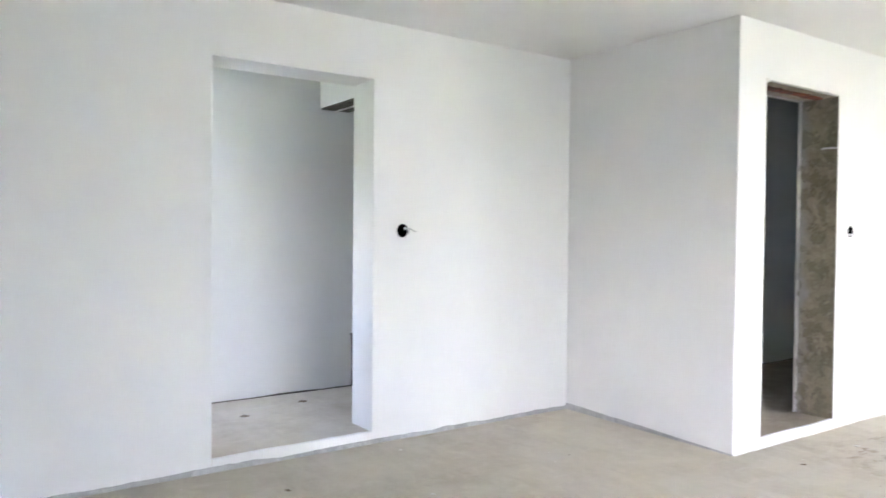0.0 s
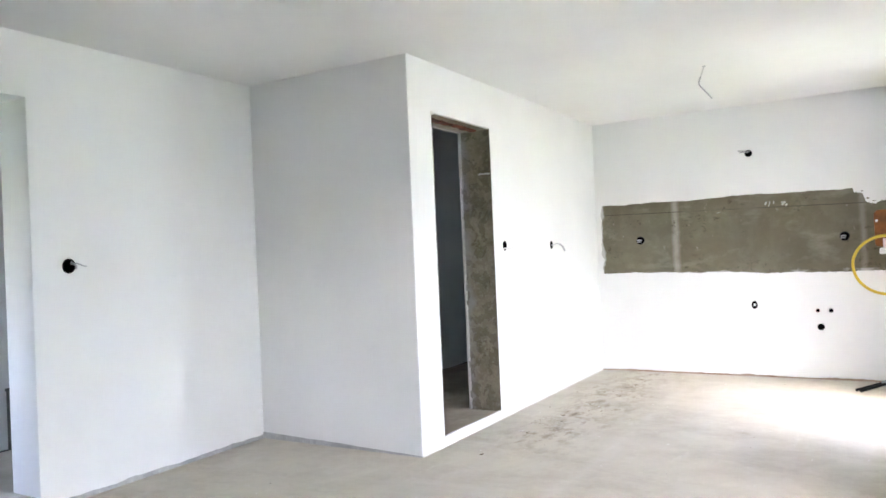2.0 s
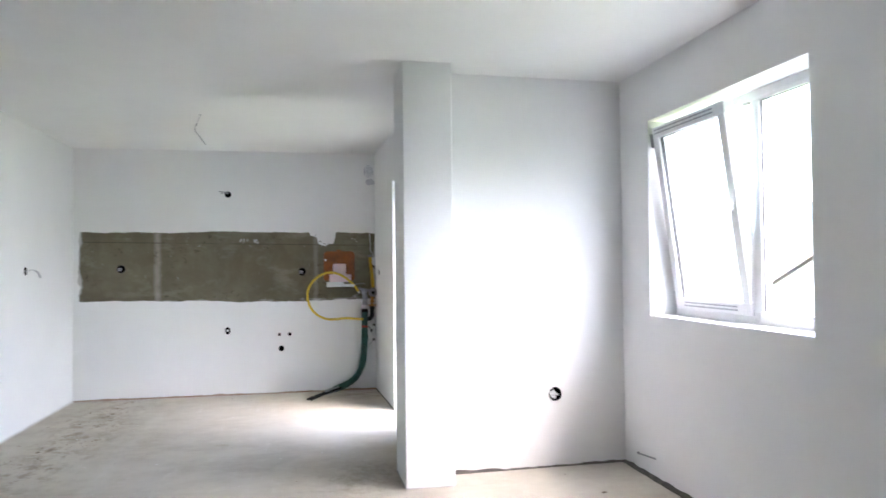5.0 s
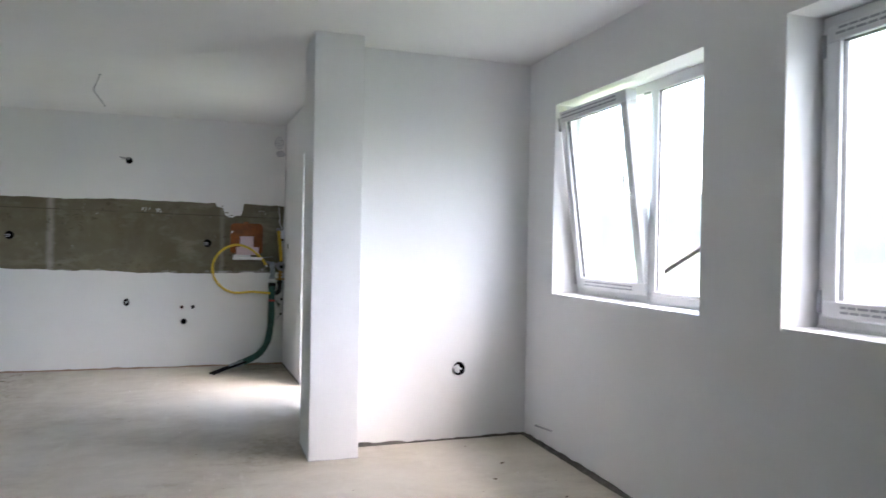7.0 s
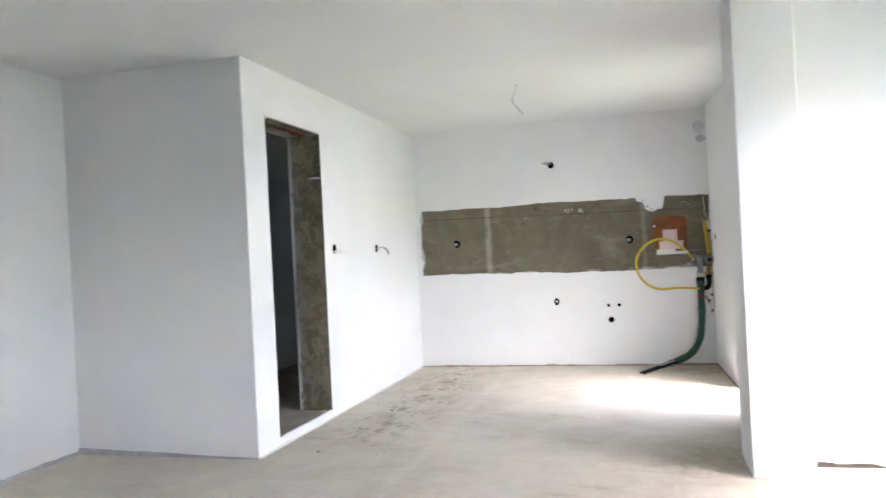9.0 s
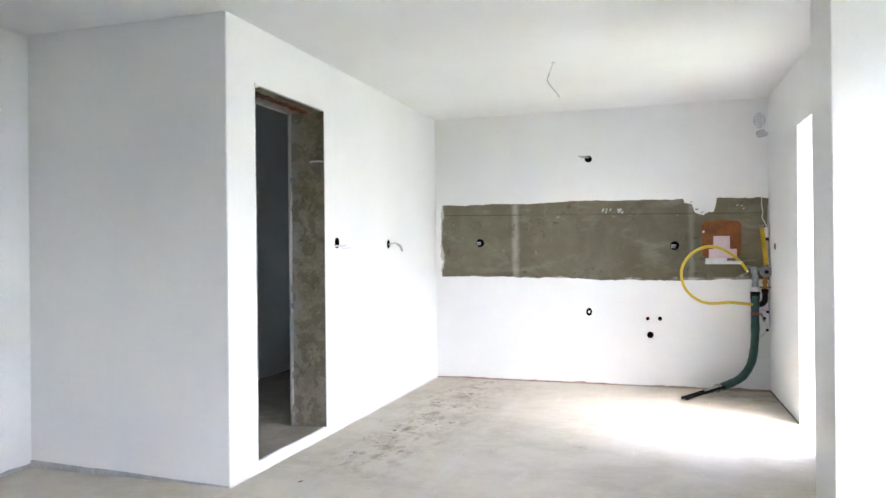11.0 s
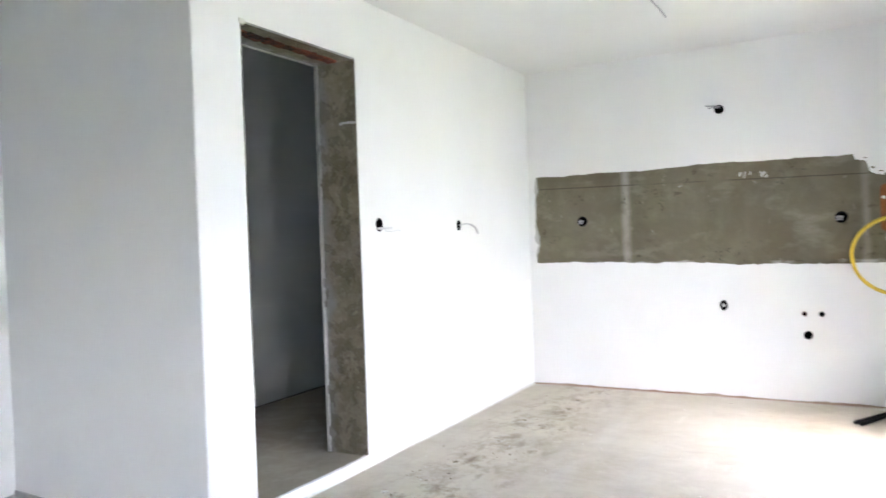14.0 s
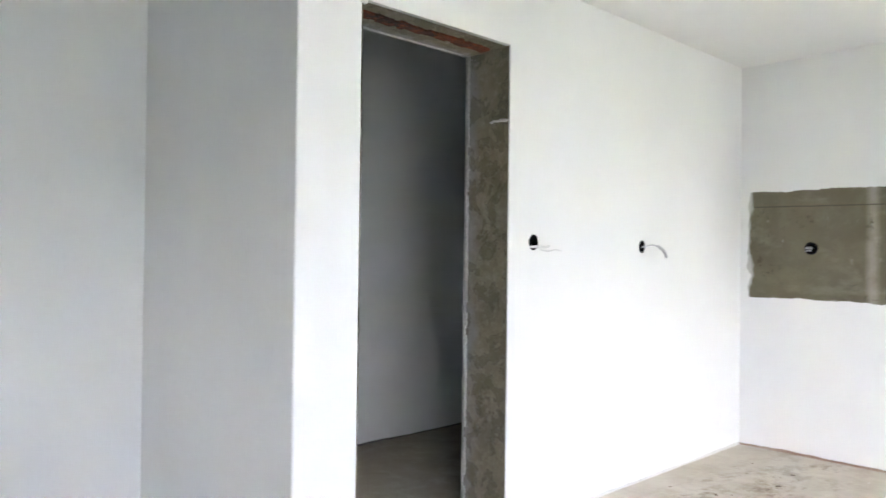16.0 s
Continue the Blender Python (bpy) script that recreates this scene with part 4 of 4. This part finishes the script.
stub("black drain pipe mouth in the kitchen wall", 2.046, 0.467, 0.029, BLACK, HOLESHADE, "drain_pipe")
stub("reddish water pipe stub in the kitchen wall", 2.026, 0.613, 0.017, COPPERPIPE, HOLESHADE, "water_pipe")
stub("black water pipe stub in the kitchen wall", 2.131, 0.613, 0.018, BLACK, HOLESHADE, "water_pipe")

# ---- gas connection ----
yw = YK
gas = thing("gas_connection", "yellow gas pipe with grey regulator, brass valve and black elbow", "gas pipe", (3.0, yw, 0.76))
gsub = lambda n, bm, mat, lab="", under=gas: (bmesh.ops.translate(bm, verts=bm.verts, vec=(-3.0, -yw, -0.76)), part(n, bm, mat, under, lab))[1]
bm = bmesh.new()
tube(bm, [(2.972, yw - 0.04, 1.415), (2.985, yw - 0.042, 1.30), (3.004, yw - 0.045, 1.09)], 0.019, 14, 6)
gas_pipe = gsub("pipe", bm, YELLOW, "yellow painted gas pipe")
bm = bmesh.new()
tube(bm, [(2.970, yw - 0.04, 1.41), (2.969, yw - 0.04, 1.437)], 0.021, 14, 1)
gsub("cap", bm, METAL, "grey pipe cap", gas_pipe)
bm = bmesh.new()
tube(bm, [(3.000, yw - 0.01, 1.036), (3.000, yw - 0.085, 1.036)], 0.046, 22, 1)
tube(bm, [(3.000, yw - 0.084, 1.036), (3.000, yw - 0.095, 1.036)], 0.034, 22, 1)
tube(bm, [(2.85, yw - 0.03, 1.078), (2.90, yw - 0.036, 1.066), (2.98, yw - 0.04, 1.05)], 0.016, 12, 4)
regulator = gsub("regulator", bm, METAL, "grey cast regulator body")
bm = bmesh.new()
tube(bm, [(3.000, yw - 0.094, 1.034), (3.000, yw - 0.099, 1.034)], 0.017, 16, 1)
gsub("port", bm, BLACK, "dark regulator port", regulator)
bm = bmesh.new()
tube(bm, [(2.995, yw - 0.05, 0.99), (2.990, yw - 0.05, 0.885)], 0.017, 12, 1)
tube(bm, [(2.992, yw - 0.05, 0.955), (2.9915, yw - 0.05, 0.935)], 0.024, 6, 1)
valve = gsub("valve", bm, BRASS, "brass valve body")
bm = bmesh.new()
rounded(bm, 2.945, 3.035, yw - 0.085, yw - 0.07, 0.895, 0.91, 0.004)
gsub("valve_lever", bm, BRASS, "", valve)
bm = bmesh.new()
tube(bm, [(2.990, yw - 0.05, 0.89), (2.990, yw - 0.05, 0.80), (2.975, yw - 0.05, 0.765), (2.945, yw - 0.05, 0.755), (2.93, yw - 0.05, 0.755)], 0.023, 12, 6)
tube(bm, [(2.990, yw - 0.05, 0.885), (2.990, yw - 0.05, 0.86)], 0.029, 12, 1)
gsub("elbow", bm, BLACK, "black plastic elbow pipe")

cable = thing("white_cable", "thin white cable with plug hanging from the wall", "cable", (2.985, yw, 1.2))
csub = lambda n, bm, mat, lab="", under=cable: (bmesh.ops.translate(bm, verts=bm.verts, vec=(-2.985, -yw, -1.2)), part(n, bm, mat, under, lab))[1]
bm = bmesh.new()
tube(bm, [(2.980, yw - 0.003, 1.68), (2.975, yw - 0.012, 1.62), (2.985, yw - 0.015, 1.54), (2.978, yw - 0.015, 1.50), (3.005, yw - 0.03, 1.44), (3.008, yw - 0.03, 1.41)], 0.004, 8, 6)
csub("cord", bm, WIREWHITE)
bm = bmesh.new()
rounded(bm, 2.992, 3.028, yw - 0.05, yw - 0.015, 1.325, 1.412, 0.006)
plug = csub("plug", bm, WHITETAPE)
bm = bmesh.new()
for i in range(3):
    rounded(bm, 2.996 + 0.011 * i, 3.003 + 0.011 * i, yw - 0.052, yw - 0.016, 1.300, 1.326, 0.002, 1)
csub("contacts", bm, BLACK, "", plug)
bm = bmesh.new()
tube(bm, [(3.005, yw - 0.03, 1.30), (3.022, yw - 0.028, 1.23), (3.020, yw - 0.03, 1.15), (3.03, yw - 0.03, 1.09)], 0.010, 8, 5)
tube(bm, [(3.015, yw - 0.03, 1.30), (3.032, yw - 0.02, 1.20), (3.038, yw - 0.02, 1.08)], 0.005, 8, 5)
csub("lead", bm, WIREPALE)

# ---- insulated pipe pair in a green sleeve ----
hose = thing("sleeved_pipes", "black pipes in a green sleeve, hanging from wall to floor", "hose", (2.6, 3.2, 0.0))
hsub = lambda n, bm, mat, lab="", under=hose: (bmesh.ops.translate(bm, verts=bm.verts, vec=(-2.6, -3.2, 0)), part(n, bm, mat, under, lab))[1]
bm = bmesh.new()
ridges = lambda s: 1 + 0.012 * math.sin(s * 240) + 0.04 * math.sin(s * 31) + 0.03 * math.sin(s * 77 + 1)
tube(bm, [(2.910, yw - 0.075, 0.83), (2.908, yw - 0.080, 0.66), (2.902, yw - 0.095, 0.45), (2.872, yw - 0.12, 0.27), (2.80, yw - 0.155, 0.155), (2.70, yw - 0.20, 0.095), (2.585, yw - 0.265, 0.062)], 0.034, 16, 22, taper=ridges)
sleeve = hsub("sleeve", bm, GREEN, "dark green plastic sleeve")
bm = bmesh.new()
tube(bm, [(2.910, yw - 0.072, 0.80), (2.911, yw - 0.07, 0.865)], 0.038, 16, 1)
hsub("collar", bm, BLACK, "black rubber collar", sleeve)
bm = bmesh.new()
tube(bm, [(2.911, yw - 0.07, 0.86), (2.912, yw - 0.068, 0.905)], 0.031, 14, 1)
hsub("tape", bm, WHITETAPE, "white tape")
bm = bmesh.new()
tube(bm, [(2.912, yw - 0.068, 0.90), (2.914, yw - 0.062, 1.00), (2.90, yw - 0.05, 1.075)], 0.027, 14, 6, taper=lambda s: 1 + 0.10 * math.sin(s * 19))
hsub("wrapping", bm, GREYTAPE, "grey plastic wrapping")
bm = bmesh.new()
tube(bm, [(2.9085, yw - 0.0795, 0.688), (2.908, yw - 0.080, 0.672)], 0.0365, 16, 1)
hsub("red_mark", bm, REDMARK, "red tape ring", sleeve)
for k, s in enumerate((-1, 1)):
    bm = bmesh.new()
    tube(bm, [(2.64 + 0.012 * s, 3.235 - 0.018 * s, 0.075), (2.50 + 0.010 * s, 3.11 - 0.018 * s, 0.050), (2.306 + 0.03 * k, 2.95 - 0.034 * k, 0.016)], 0.0115, 12, 6)
    hsub("inner_pipe", bm, BLACK, "black insulated pipe")
bm = bmesh.new()
tube(bm, [(2.497, 3.134, 0.0512), (2.483, 3.121, 0.0494)], 0.0145, 12, 1)
hsub("red_mark", bm, REDMARK, "red tape ring")
bm = bmesh.new()
tube(bm, [(2.61, 3.215, 0.068), (2.55, 3.16, 0.058), (2.49, 3.10, 0.05)], 0.030, 12, 6, taper=lambda s: 1 - 0.25 * s + 0.07 * math.sin(s * 23))
hsub("film", bm, FILM, "crumpled plastic film at the sleeve end")

loop = thing("yellow_hose", "yellow hose hanging in an open loop", "hose", (2.6, yw, 0.76))
bm = bmesh.new()
tube(bm, [(x - 2.6, y - yw, z - 0.76) for x, y, z in ((2.846, yw - 0.05, 1.05), (2.80, yw - 0.07, 1.115), (2.725, yw - 0.09, 1.185), (2.64, yw - 0.10, 1.235), (2.546, yw - 0.105, 1.254), (2.45, yw - 0.105, 1.225), (2.37, yw - 0.10, 1.16), (2.322, yw - 0.10, 1.07), (2.318, yw - 0.10, 0.98), (2.35, yw - 0.10, 0.885), (2.42, yw - 0.10, 0.81), (2.51, yw - 0.10, 0.768), (2.60, yw - 0.10, 0.763), (2.70, yw - 0.10, 0.772), (2.80, yw - 0.10, 0.765), (2.89, yw - 0.10, 0.757))], 0.0125, 12, 6)
part("tube", bm, YELLOWHOSE, loop)
bm = bmesh.new()
tube(bm, [(0.243, -0.053, 0.294), (0.259, -0.045, 0.273)], 0.009, 10, 1)
part("tip", bm, WHITETAPE, loop, "pale cut hose tip")

# ---- brown cover with foam boards on a white ledge ----
cover = thing("mounting_plate", "orange-brown plastic plate fixed to the bare render", "wall plate", (2.65, YK + 0.005, 1.16))
bm = bmesh.new()
out = []
for cx, cz, a0 in ((0.120, 0.275, 0), (-0.120, 0.275, 90), (-0.135, 0.03, 180), (0.135, 0.03, 270)):
    for k in range(6):
        a = radians(a0 + 18 * k)
        out.append((cx + 0.042 * math.cos(a) * (1 if cz > 0.1 else 0.6), cz + 0.042 * math.sin(a) * (1 if cz > 0.1 else 0.6)))
fr = [bm.verts.new((x, -0.018, z)) for x, z in out]
bk = [bm.verts.new((x * 1.02, 0.0, z)) for x, z in out]
f = bm.faces.new(fr)
for i in range(len(out)):
    bm.faces.new((fr[i], fr[(i + 1) % len(out)], bk[(i + 1) % len(out)], bk[i]))
r = bmesh.ops.inset_region(bm, faces=[f], thickness=0.018)
bmesh.ops.translate(bm, verts=list(f.verts), vec=(0, 0.008, 0))
rounded(bm, -0.03, 0.02, -0.022, 0.0, 0.312, 0.334, 0.006)
part("plate", bm, BROWN, cover)
for x, z in ((-0.145, 0.225),):
    bm = bmesh.new()
    tube(bm, [(x, -0.01, z), (x, -0.023, z)], 0.011, 10, 1)
    part("screw_cap", bm, WHITETAPE, cover, "pale screw cap")


def board(label, x0, x1, z0, z1, y0, y1, material, name, category):
    ob = thing(name, label, category, ((x0 + x1) / 2, (y0 + y1) / 2, z0), "boards on the ledge" if material is PINK else "")
    bm = bmesh.new()
    rounded(bm, -(x1 - x0) / 2, (x1 - x0) / 2, -(y1 - y0) / 2, (y1 - y0) / 2, 0, z1 - z0, 0.003)
    part("block", bm, material, ob)
    return ob


yb = YK + 0.005
board("larger pale pink foam block on the white ledge", 2.546, 2.770, 1.152, 1.232, yb - 0.084, yb - 0.019, PINK, "foam_block", "foam block")
board("smaller pale pink foam block on top of another", 2.584, 2.716, 1.232, 1.344, yb - 0.064, yb - 0.019, PINK, "foam_block", "foam block")
ledge = thing("wall_ledge", "narrow white plastic ledge below the brown plate", "ledge", (2.67, yb, 1.10))
bm = bmesh.new()
rounded(bm, -0.155, 0.135, -0.095, 0.0, 0.0, 0.028, 0.008)
part("shelf", bm, WHITETAPE, ledge)
bm = bmesh.new()
rounded(bm, -0.152, 0.02, -0.093, -0.012, 0.028, 0.052, 0.006)
part("strip", bm, WHITETAPE, ledge)
bm = bmesh.new()
tube(bm, [(0.12, -0.05, 0.02), (0.19, -0.03, 0.03), (0.25, -0.01, 0.032)], 0.004, 8, 4)
part("rod", bm, METAL, ledge, "thin grey rod")

# dangling ends and small parts beside the sleeve
scrap = thing("hanging_wires", "small tangle of black and white wire ends on the wall", "wires", (2.98, yw, 0.6))
for pts, r, mat in (([(2.94, yw - 0.03, 0.70), (2.97, yw - 0.04, 0.705), (3.01, yw - 0.03, 0.69)], 0.006, WIREWHITE), ([(2.955, yw - 0.03, 0.68), (2.975, yw - 0.035, 0.64), (2.985, yw - 0.03, 0.61)], 0.010, WIRE),
                    ([(2.985, yw - 0.03, 0.61), (3.005, yw - 0.03, 0.575), (3.01, yw - 0.025, 0.535)], 0.005, WIREWHITE), ([(3.008, yw - 0.025, 0.535), (2.985, yw - 0.02, 0.50), (2.955, yw - 0.02, 0.475)], 0.004, WIREPALE)):
    bm = bmesh.new()
    tube(bm, [(x - 2.98, y - yw, z - 0.6) for x, y, z in pts], r, 8, 5)
    part("wire", bm, mat, scrap)
for x, z in ((2.985, 0.635), (3.008, 0.535), (3.012, 0.69)):
    bm = bmesh.new()
    rounded(bm, x - 2.98 - 0.012, x - 2.98 + 0.012, -0.045, -0.02, z - 0.6 - 0.010, z - 0.6 + 0.010, 0.004)
    part("connector", bm, BLACK, scrap, "black connector")

chalk = thing("chalk_marks", "white chalk strokes and dabs on the bare render", "marks", (1.75, YK + 0.005, 1.6))
for x, z, dx, dz, w in ((1.632, 1.585, 0.012, 0.026, 0.020), (1.662, 1.568, 0.010, 0.046, 0.014), (1.700, 1.590, 0.006, 0.022, 0.012), (1.775, 1.575, 0.026, 0.030, 0.026), (1.768, 1.602, 0.022, -0.012, 0.018), (1.802, 1.566, 0.012, 0.016, 0.018), (1.21, 1.535, 0.03, 0.01, 0.005), (2.775, 1.608, 0.014, 0.006, 0.012), (2.81, 1.604, 0.012, 0.004, 0.011), (2.828, 1.578, 0.008, 0.008, 0.012)):
    bm = bmesh.new()
    tube(bm, [(x - 1.75, -0.001, z - 1.6), (x + dx * 0.5 - 1.75 + 0.006, -0.003, z + dz * 0.6 - 1.6), (x + dx - 1.75, -0.001, z + dz - 1.6)], w * 0.4, 6, 4)
    part("stroke", bm, DABS, chalk)

# ---- wall vent high in the corner ----
vent = thing("air_vent", "small white vent grille in a dark-smudged hole", "vent", (2.968, YK, 2.335))
bm = bmesh.new()
n = 24
rings = [[bm.verts.new((k * 0.050 * math.cos(a), y, k * 0.068 * math.sin(a))) for a in (2 * math.pi * i / n for i in range(n))] for k, y in ((1.0, 0.001), (0.97, -0.003), (0.88, -0.003))]
for p, q in zip(rings, rings[1:]):
    for i in range(n):
        bm.faces.new((p[i], p[(i + 1) % n], q[(i + 1) % n], q[i]))
bm.faces.new(rings[-1])
part("ring", bm, FILLER, vent, "grey smudged filler ring")
bm = bmesh.new()
ring = [(-0.036, 0.036, 0.046, 0.058), (-0.036, 0.036, -0.058, -0.046), (-0.036, -0.026, -0.046, 0.046), (0.026, 0.036, -0.046, 0.046)]
for x0, x1, z0, z1 in ring:
    rounded(bm, x0, x1, -0.012, -0.003, z0, z1, 0.002, 1)
grille = part("frame", bm, WHITETAPE, vent)
for i in range(5):
    bm = bmesh.new()
    rounded(bm, -0.026, 0.026, -0.009, -0.0035, -0.040 + 0.0175 * i, -0.030 + 0.0175 * i, 0.0015, 1)
    part("slat", bm, WHITETAPE, grille)
bm = bmesh.new()
vs = []
for i in range(28):
    a = 2 * math.pi * i / 28
    k = 1 + 0.35 * noise.noise(Vector((math.cos(a) * 1.5, math.sin(a) * 1.5, 4)))
    vs.append(bm.verts.new((0.012 + 0.045 * k * math.cos(a), -0.0012, -0.115 + 0.038 * k * math.sin(a))))
bm.faces.new(vs)
part("filler_patch", bm, FILLER, vent, "grey filler smear below the vent")

# ---- cables ----
lamp_cable = thing("ceiling_cable", "bare grey lamp cable hanging from the ceiling", "cable", (1.474, 1.70, ZC))
bm = bmesh.new()
tube(bm, [(0.003, -0.029, 0.0), (-0.012, -0.032, -0.045), (-0.024, -0.034, -0.078)], 0.0040, 8, 6)
part("cord", bm, WIREWHITE, lamp_cable, "white outer end of the cable")
bm = bmesh.new()
tube(bm, [(-0.022, -0.034, -0.072), (-0.036, -0.036, -0.112), (-0.032, -0.018, -0.136), (-0.002, 0.028, -0.176), (0.028, 0.077, -0.218)], 0.0050, 8, 8)
part("cord", bm, WIREPALE, lamp_cable)
bm = bmesh.new()
tube(bm, [(0.003, -0.029, 0.0), (0.003, -0.029, -0.004)], 0.012, 14, 1)
part("rim", bm, SKIMGREY, lamp_cable, "small filler patch on the ceiling")
low = thing("floor_cable", "short grey cable end sticking out above the floor", "cable", (XG, 0.03, 0.105))
bm = bmesh.new()
tube(bm, [(0.002, 0.0, 0.004), (-0.03, -0.05, 0.012), (-0.035, -0.13, 0.022), (-0.03, -0.28, 0.034)], 0.0050, 8, 6)
part("cord", bm, WIRE, low)

# ---- loose grit on the floor ----
rng = random.Random(7)


def grit(name, places, material, label, kind="stuff"):
    bm = bmesh.new()
    for x, y, s in places:
        t = bmesh.new()
        bmesh.ops.create_icosphere(t, subdivisions=1, radius=s)
        for v in t.verts:
            v.co *= 1 + 0.5 * noise.noise(v.co * 60 + Vector((x * 9, y * 9, 0)))
        join(bm, t, Matrix.Translation((x, y, s * 0.25)) @ Matrix.Rotation(rng.random() * 6.3, 4, "Z") @ Matrix.Diagonal((1.4, 0.8, 0.4, 1)))
    return tagged(part(name, bm, material), label, "grit", "", kind)


spots = [(0.42 + rng.gauss(0, 0.14), 1.35 + rng.gauss(0, 0.35), rng.uniform(0.002, 0.006)) for _ in range(22)]
spots += [(0.5 + rng.gauss(0, 0.16), 2.5 + rng.gauss(0, 0.35), rng.uniform(0.002, 0.006)) for _ in range(16)]
spots += [(rng.uniform(-1.2, 4.2), rng.uniform(-5.5, 0.1), rng.uniform(0.0015, 0.004)) for _ in range(40)]
spots += [(rng.uniform(0.2, 3.0), rng.uniform(0.2, 3.3), rng.uniform(0.0015, 0.004)) for _ in range(30)]
grit("mortar_crumbs", spots, CRUMB, "brown crumbs of mortar scattered on the floor")
spots = [(rng.uniform(-1.2, 4.2), rng.uniform(-5.5, 0.1), rng.uniform(0.002, 0.006)) for _ in range(50)]
spots += [(rng.uniform(0.2, 3.0), rng.uniform(0.2, 3.3), rng.uniform(0.002, 0.006)) for _ in range(50)]
grit("plaster_crumbs", spots, CHALK, "white plaster crumbs scattered on the floor")


def scrap_piece(x, y, z, size, turn, material, label):
    ob = thing("mortar_lump", label, "debris", (x, y, z), "lumps on the floor")
    ob.rotation_euler = (0, 0, turn)
    t = bmesh.new()
    bmesh.ops.create_icosphere(t, subdivisions=3, radius=1)
    for v in t.verts:
        v.co *= 1 + 0.55 * noise.noise(v.co * 1.6 + Vector((x, y, 0))) + 0.35 * noise.noise(v.co * 4.1 + Vector((y, x, 2)))
        v.co = Vector((v.co.x * size, v.co.y * size * 0.5, max(v.co.z, -0.3) * size * 0.28 + size * 0.08))
    part("lump", t, material, ob)


for x, y, s, a in ((-0.879, -2.318, 0.018, 0.4), (0.40, 1.383, 0.016, 1.0), (0.46, 1.20, 0.009, 0.3), (0.35, 0.82, 0.010, 2.0), (0.576, 2.73, 0.014, 0.8), (0.41, 2.34, 0.013, 2.4), (0.31, 0.221, 0.014, 0.9), (3.95, -0.36, 0.014, 0.2), (3.72, -0.95, 0.013, 1.2), (4.05, -0.98, 0.011, 0.5), (3.80, -0.62, 0.010, 2.1), (0.62, 1.62, 0.010, 1.3), (0.55, 3.0, 0.012, 0.6)):
    scrap_piece(x, y, 0.0, s, a, CRUMB, "small brown lump of dried mortar on the floor")
for x, y, s in ((-1.145, -1.509, 0.012), (-0.45, -1.75, 0.012), (0.30, 0.84, 0.016)):
    scrap_piece(x, y, 0.0, s, 0.5, CHALK, "small white plaster chip on the floor")
for x, y in ((-2.12, -2.10), (-2.30, -1.62)):
    scrap_piece(x, y, 0.068, 0.026, 1.2, CRUMB, "small brown lump of dried mortar on the floor")

# ---- outside ----
bm = bmesh.new()
n = 40
rad = [0, 3, 6, 10, 16, 25, 40, 70, 120, 250, 600, 1500]
prev = None
for r in rad[1:]:
    cur = [bm.verts.new((1.5 + r * math.cos(2 * math.pi * k / n), -1 + r * math.sin(2 * math.pi * k / n), -0.32 - min(1.1, max(0.0, (r - 6) * 0.13)))) for k in range(n)]
    if prev is None:
        bm.faces.new(cur)
    else:
        for k in range(n):
            bm.faces.new((prev[k], prev[(k + 1) % n], cur[(k + 1) % n], cur[k]))
    prev = cur
tagged(part("ground", bm, LAWN), "green lawn around the house", "ground", "", "structure")
bm = bmesh.new()
prev = None
for k in range(90):
    a = radians(-70 + 150 * k / 89)
    h = 27 + 9 * noise.noise(Vector((k * 0.07, 3, 0))) + 5 * noise.noise(Vector((k * 0.4, 7, 0)))
    col = [bm.verts.new((d * math.cos(a), d * math.sin(a), z)) for d, z in ((210, -2), (260, h * 0.55), (330, h), (420, h * 0.6))]
    if prev:
        for i in range(3):
            bm.faces.new((prev[i], col[i], col[i + 1], prev[i + 1]))
    prev = col
tagged(part("backdrop_hill", bm, HILL), "distant wooded green hill", "hill", "", "structure")

house = thing("garden_shed", "low pale shed with a brown pitched roof", "shed", (12.6, 8.2, -1.45))
house.rotation_euler = (0, 0, radians(50))
bm = bmesh.new()
box(bm, -1.5, 1.5, -2.0, 2.0, 0, 1.62)
part("wall", bm, HOUSE, house)
for s in (-1, 1):
    bm = bmesh.new()
    vs = [bm.verts.new(c) for c in ((-1.8, s * 2.3, 1.50), (1.8, s * 2.3, 1.50), (1.8, 0, 3.12), (-1.8, 0, 3.12), (-1.8, s * 2.3, 1.535), (1.8, s * 2.3, 1.535), (1.8, 0, 3.155), (-1.8, 0, 3.155))]
    for f in ((0, 1, 2, 3), (4, 7, 6, 5), (0, 4, 5, 1), (1, 5, 6, 2), (2, 6, 7, 3), (3, 7, 4, 0)):
        bm.faces.new([vs[k] for k in f])
    part("roof", bm, ROOF, house, "brown roof slope")
for x in (-1.5, 1.4):
    bm = bmesh.new()
    vs = [bm.verts.new((x + d, y, z)) for d in (0, 0.1) for y, z in ((-2.0, 1.62), (2.0, 1.62), (0, 3.04))]
    for f in ((0, 1, 2), (3, 5, 4), (0, 3, 4, 1), (1, 4, 5, 2), (2, 5, 3, 0)):
        bm.faces.new([vs[k] for k in f])
    part("gable", bm, HOUSE, house)
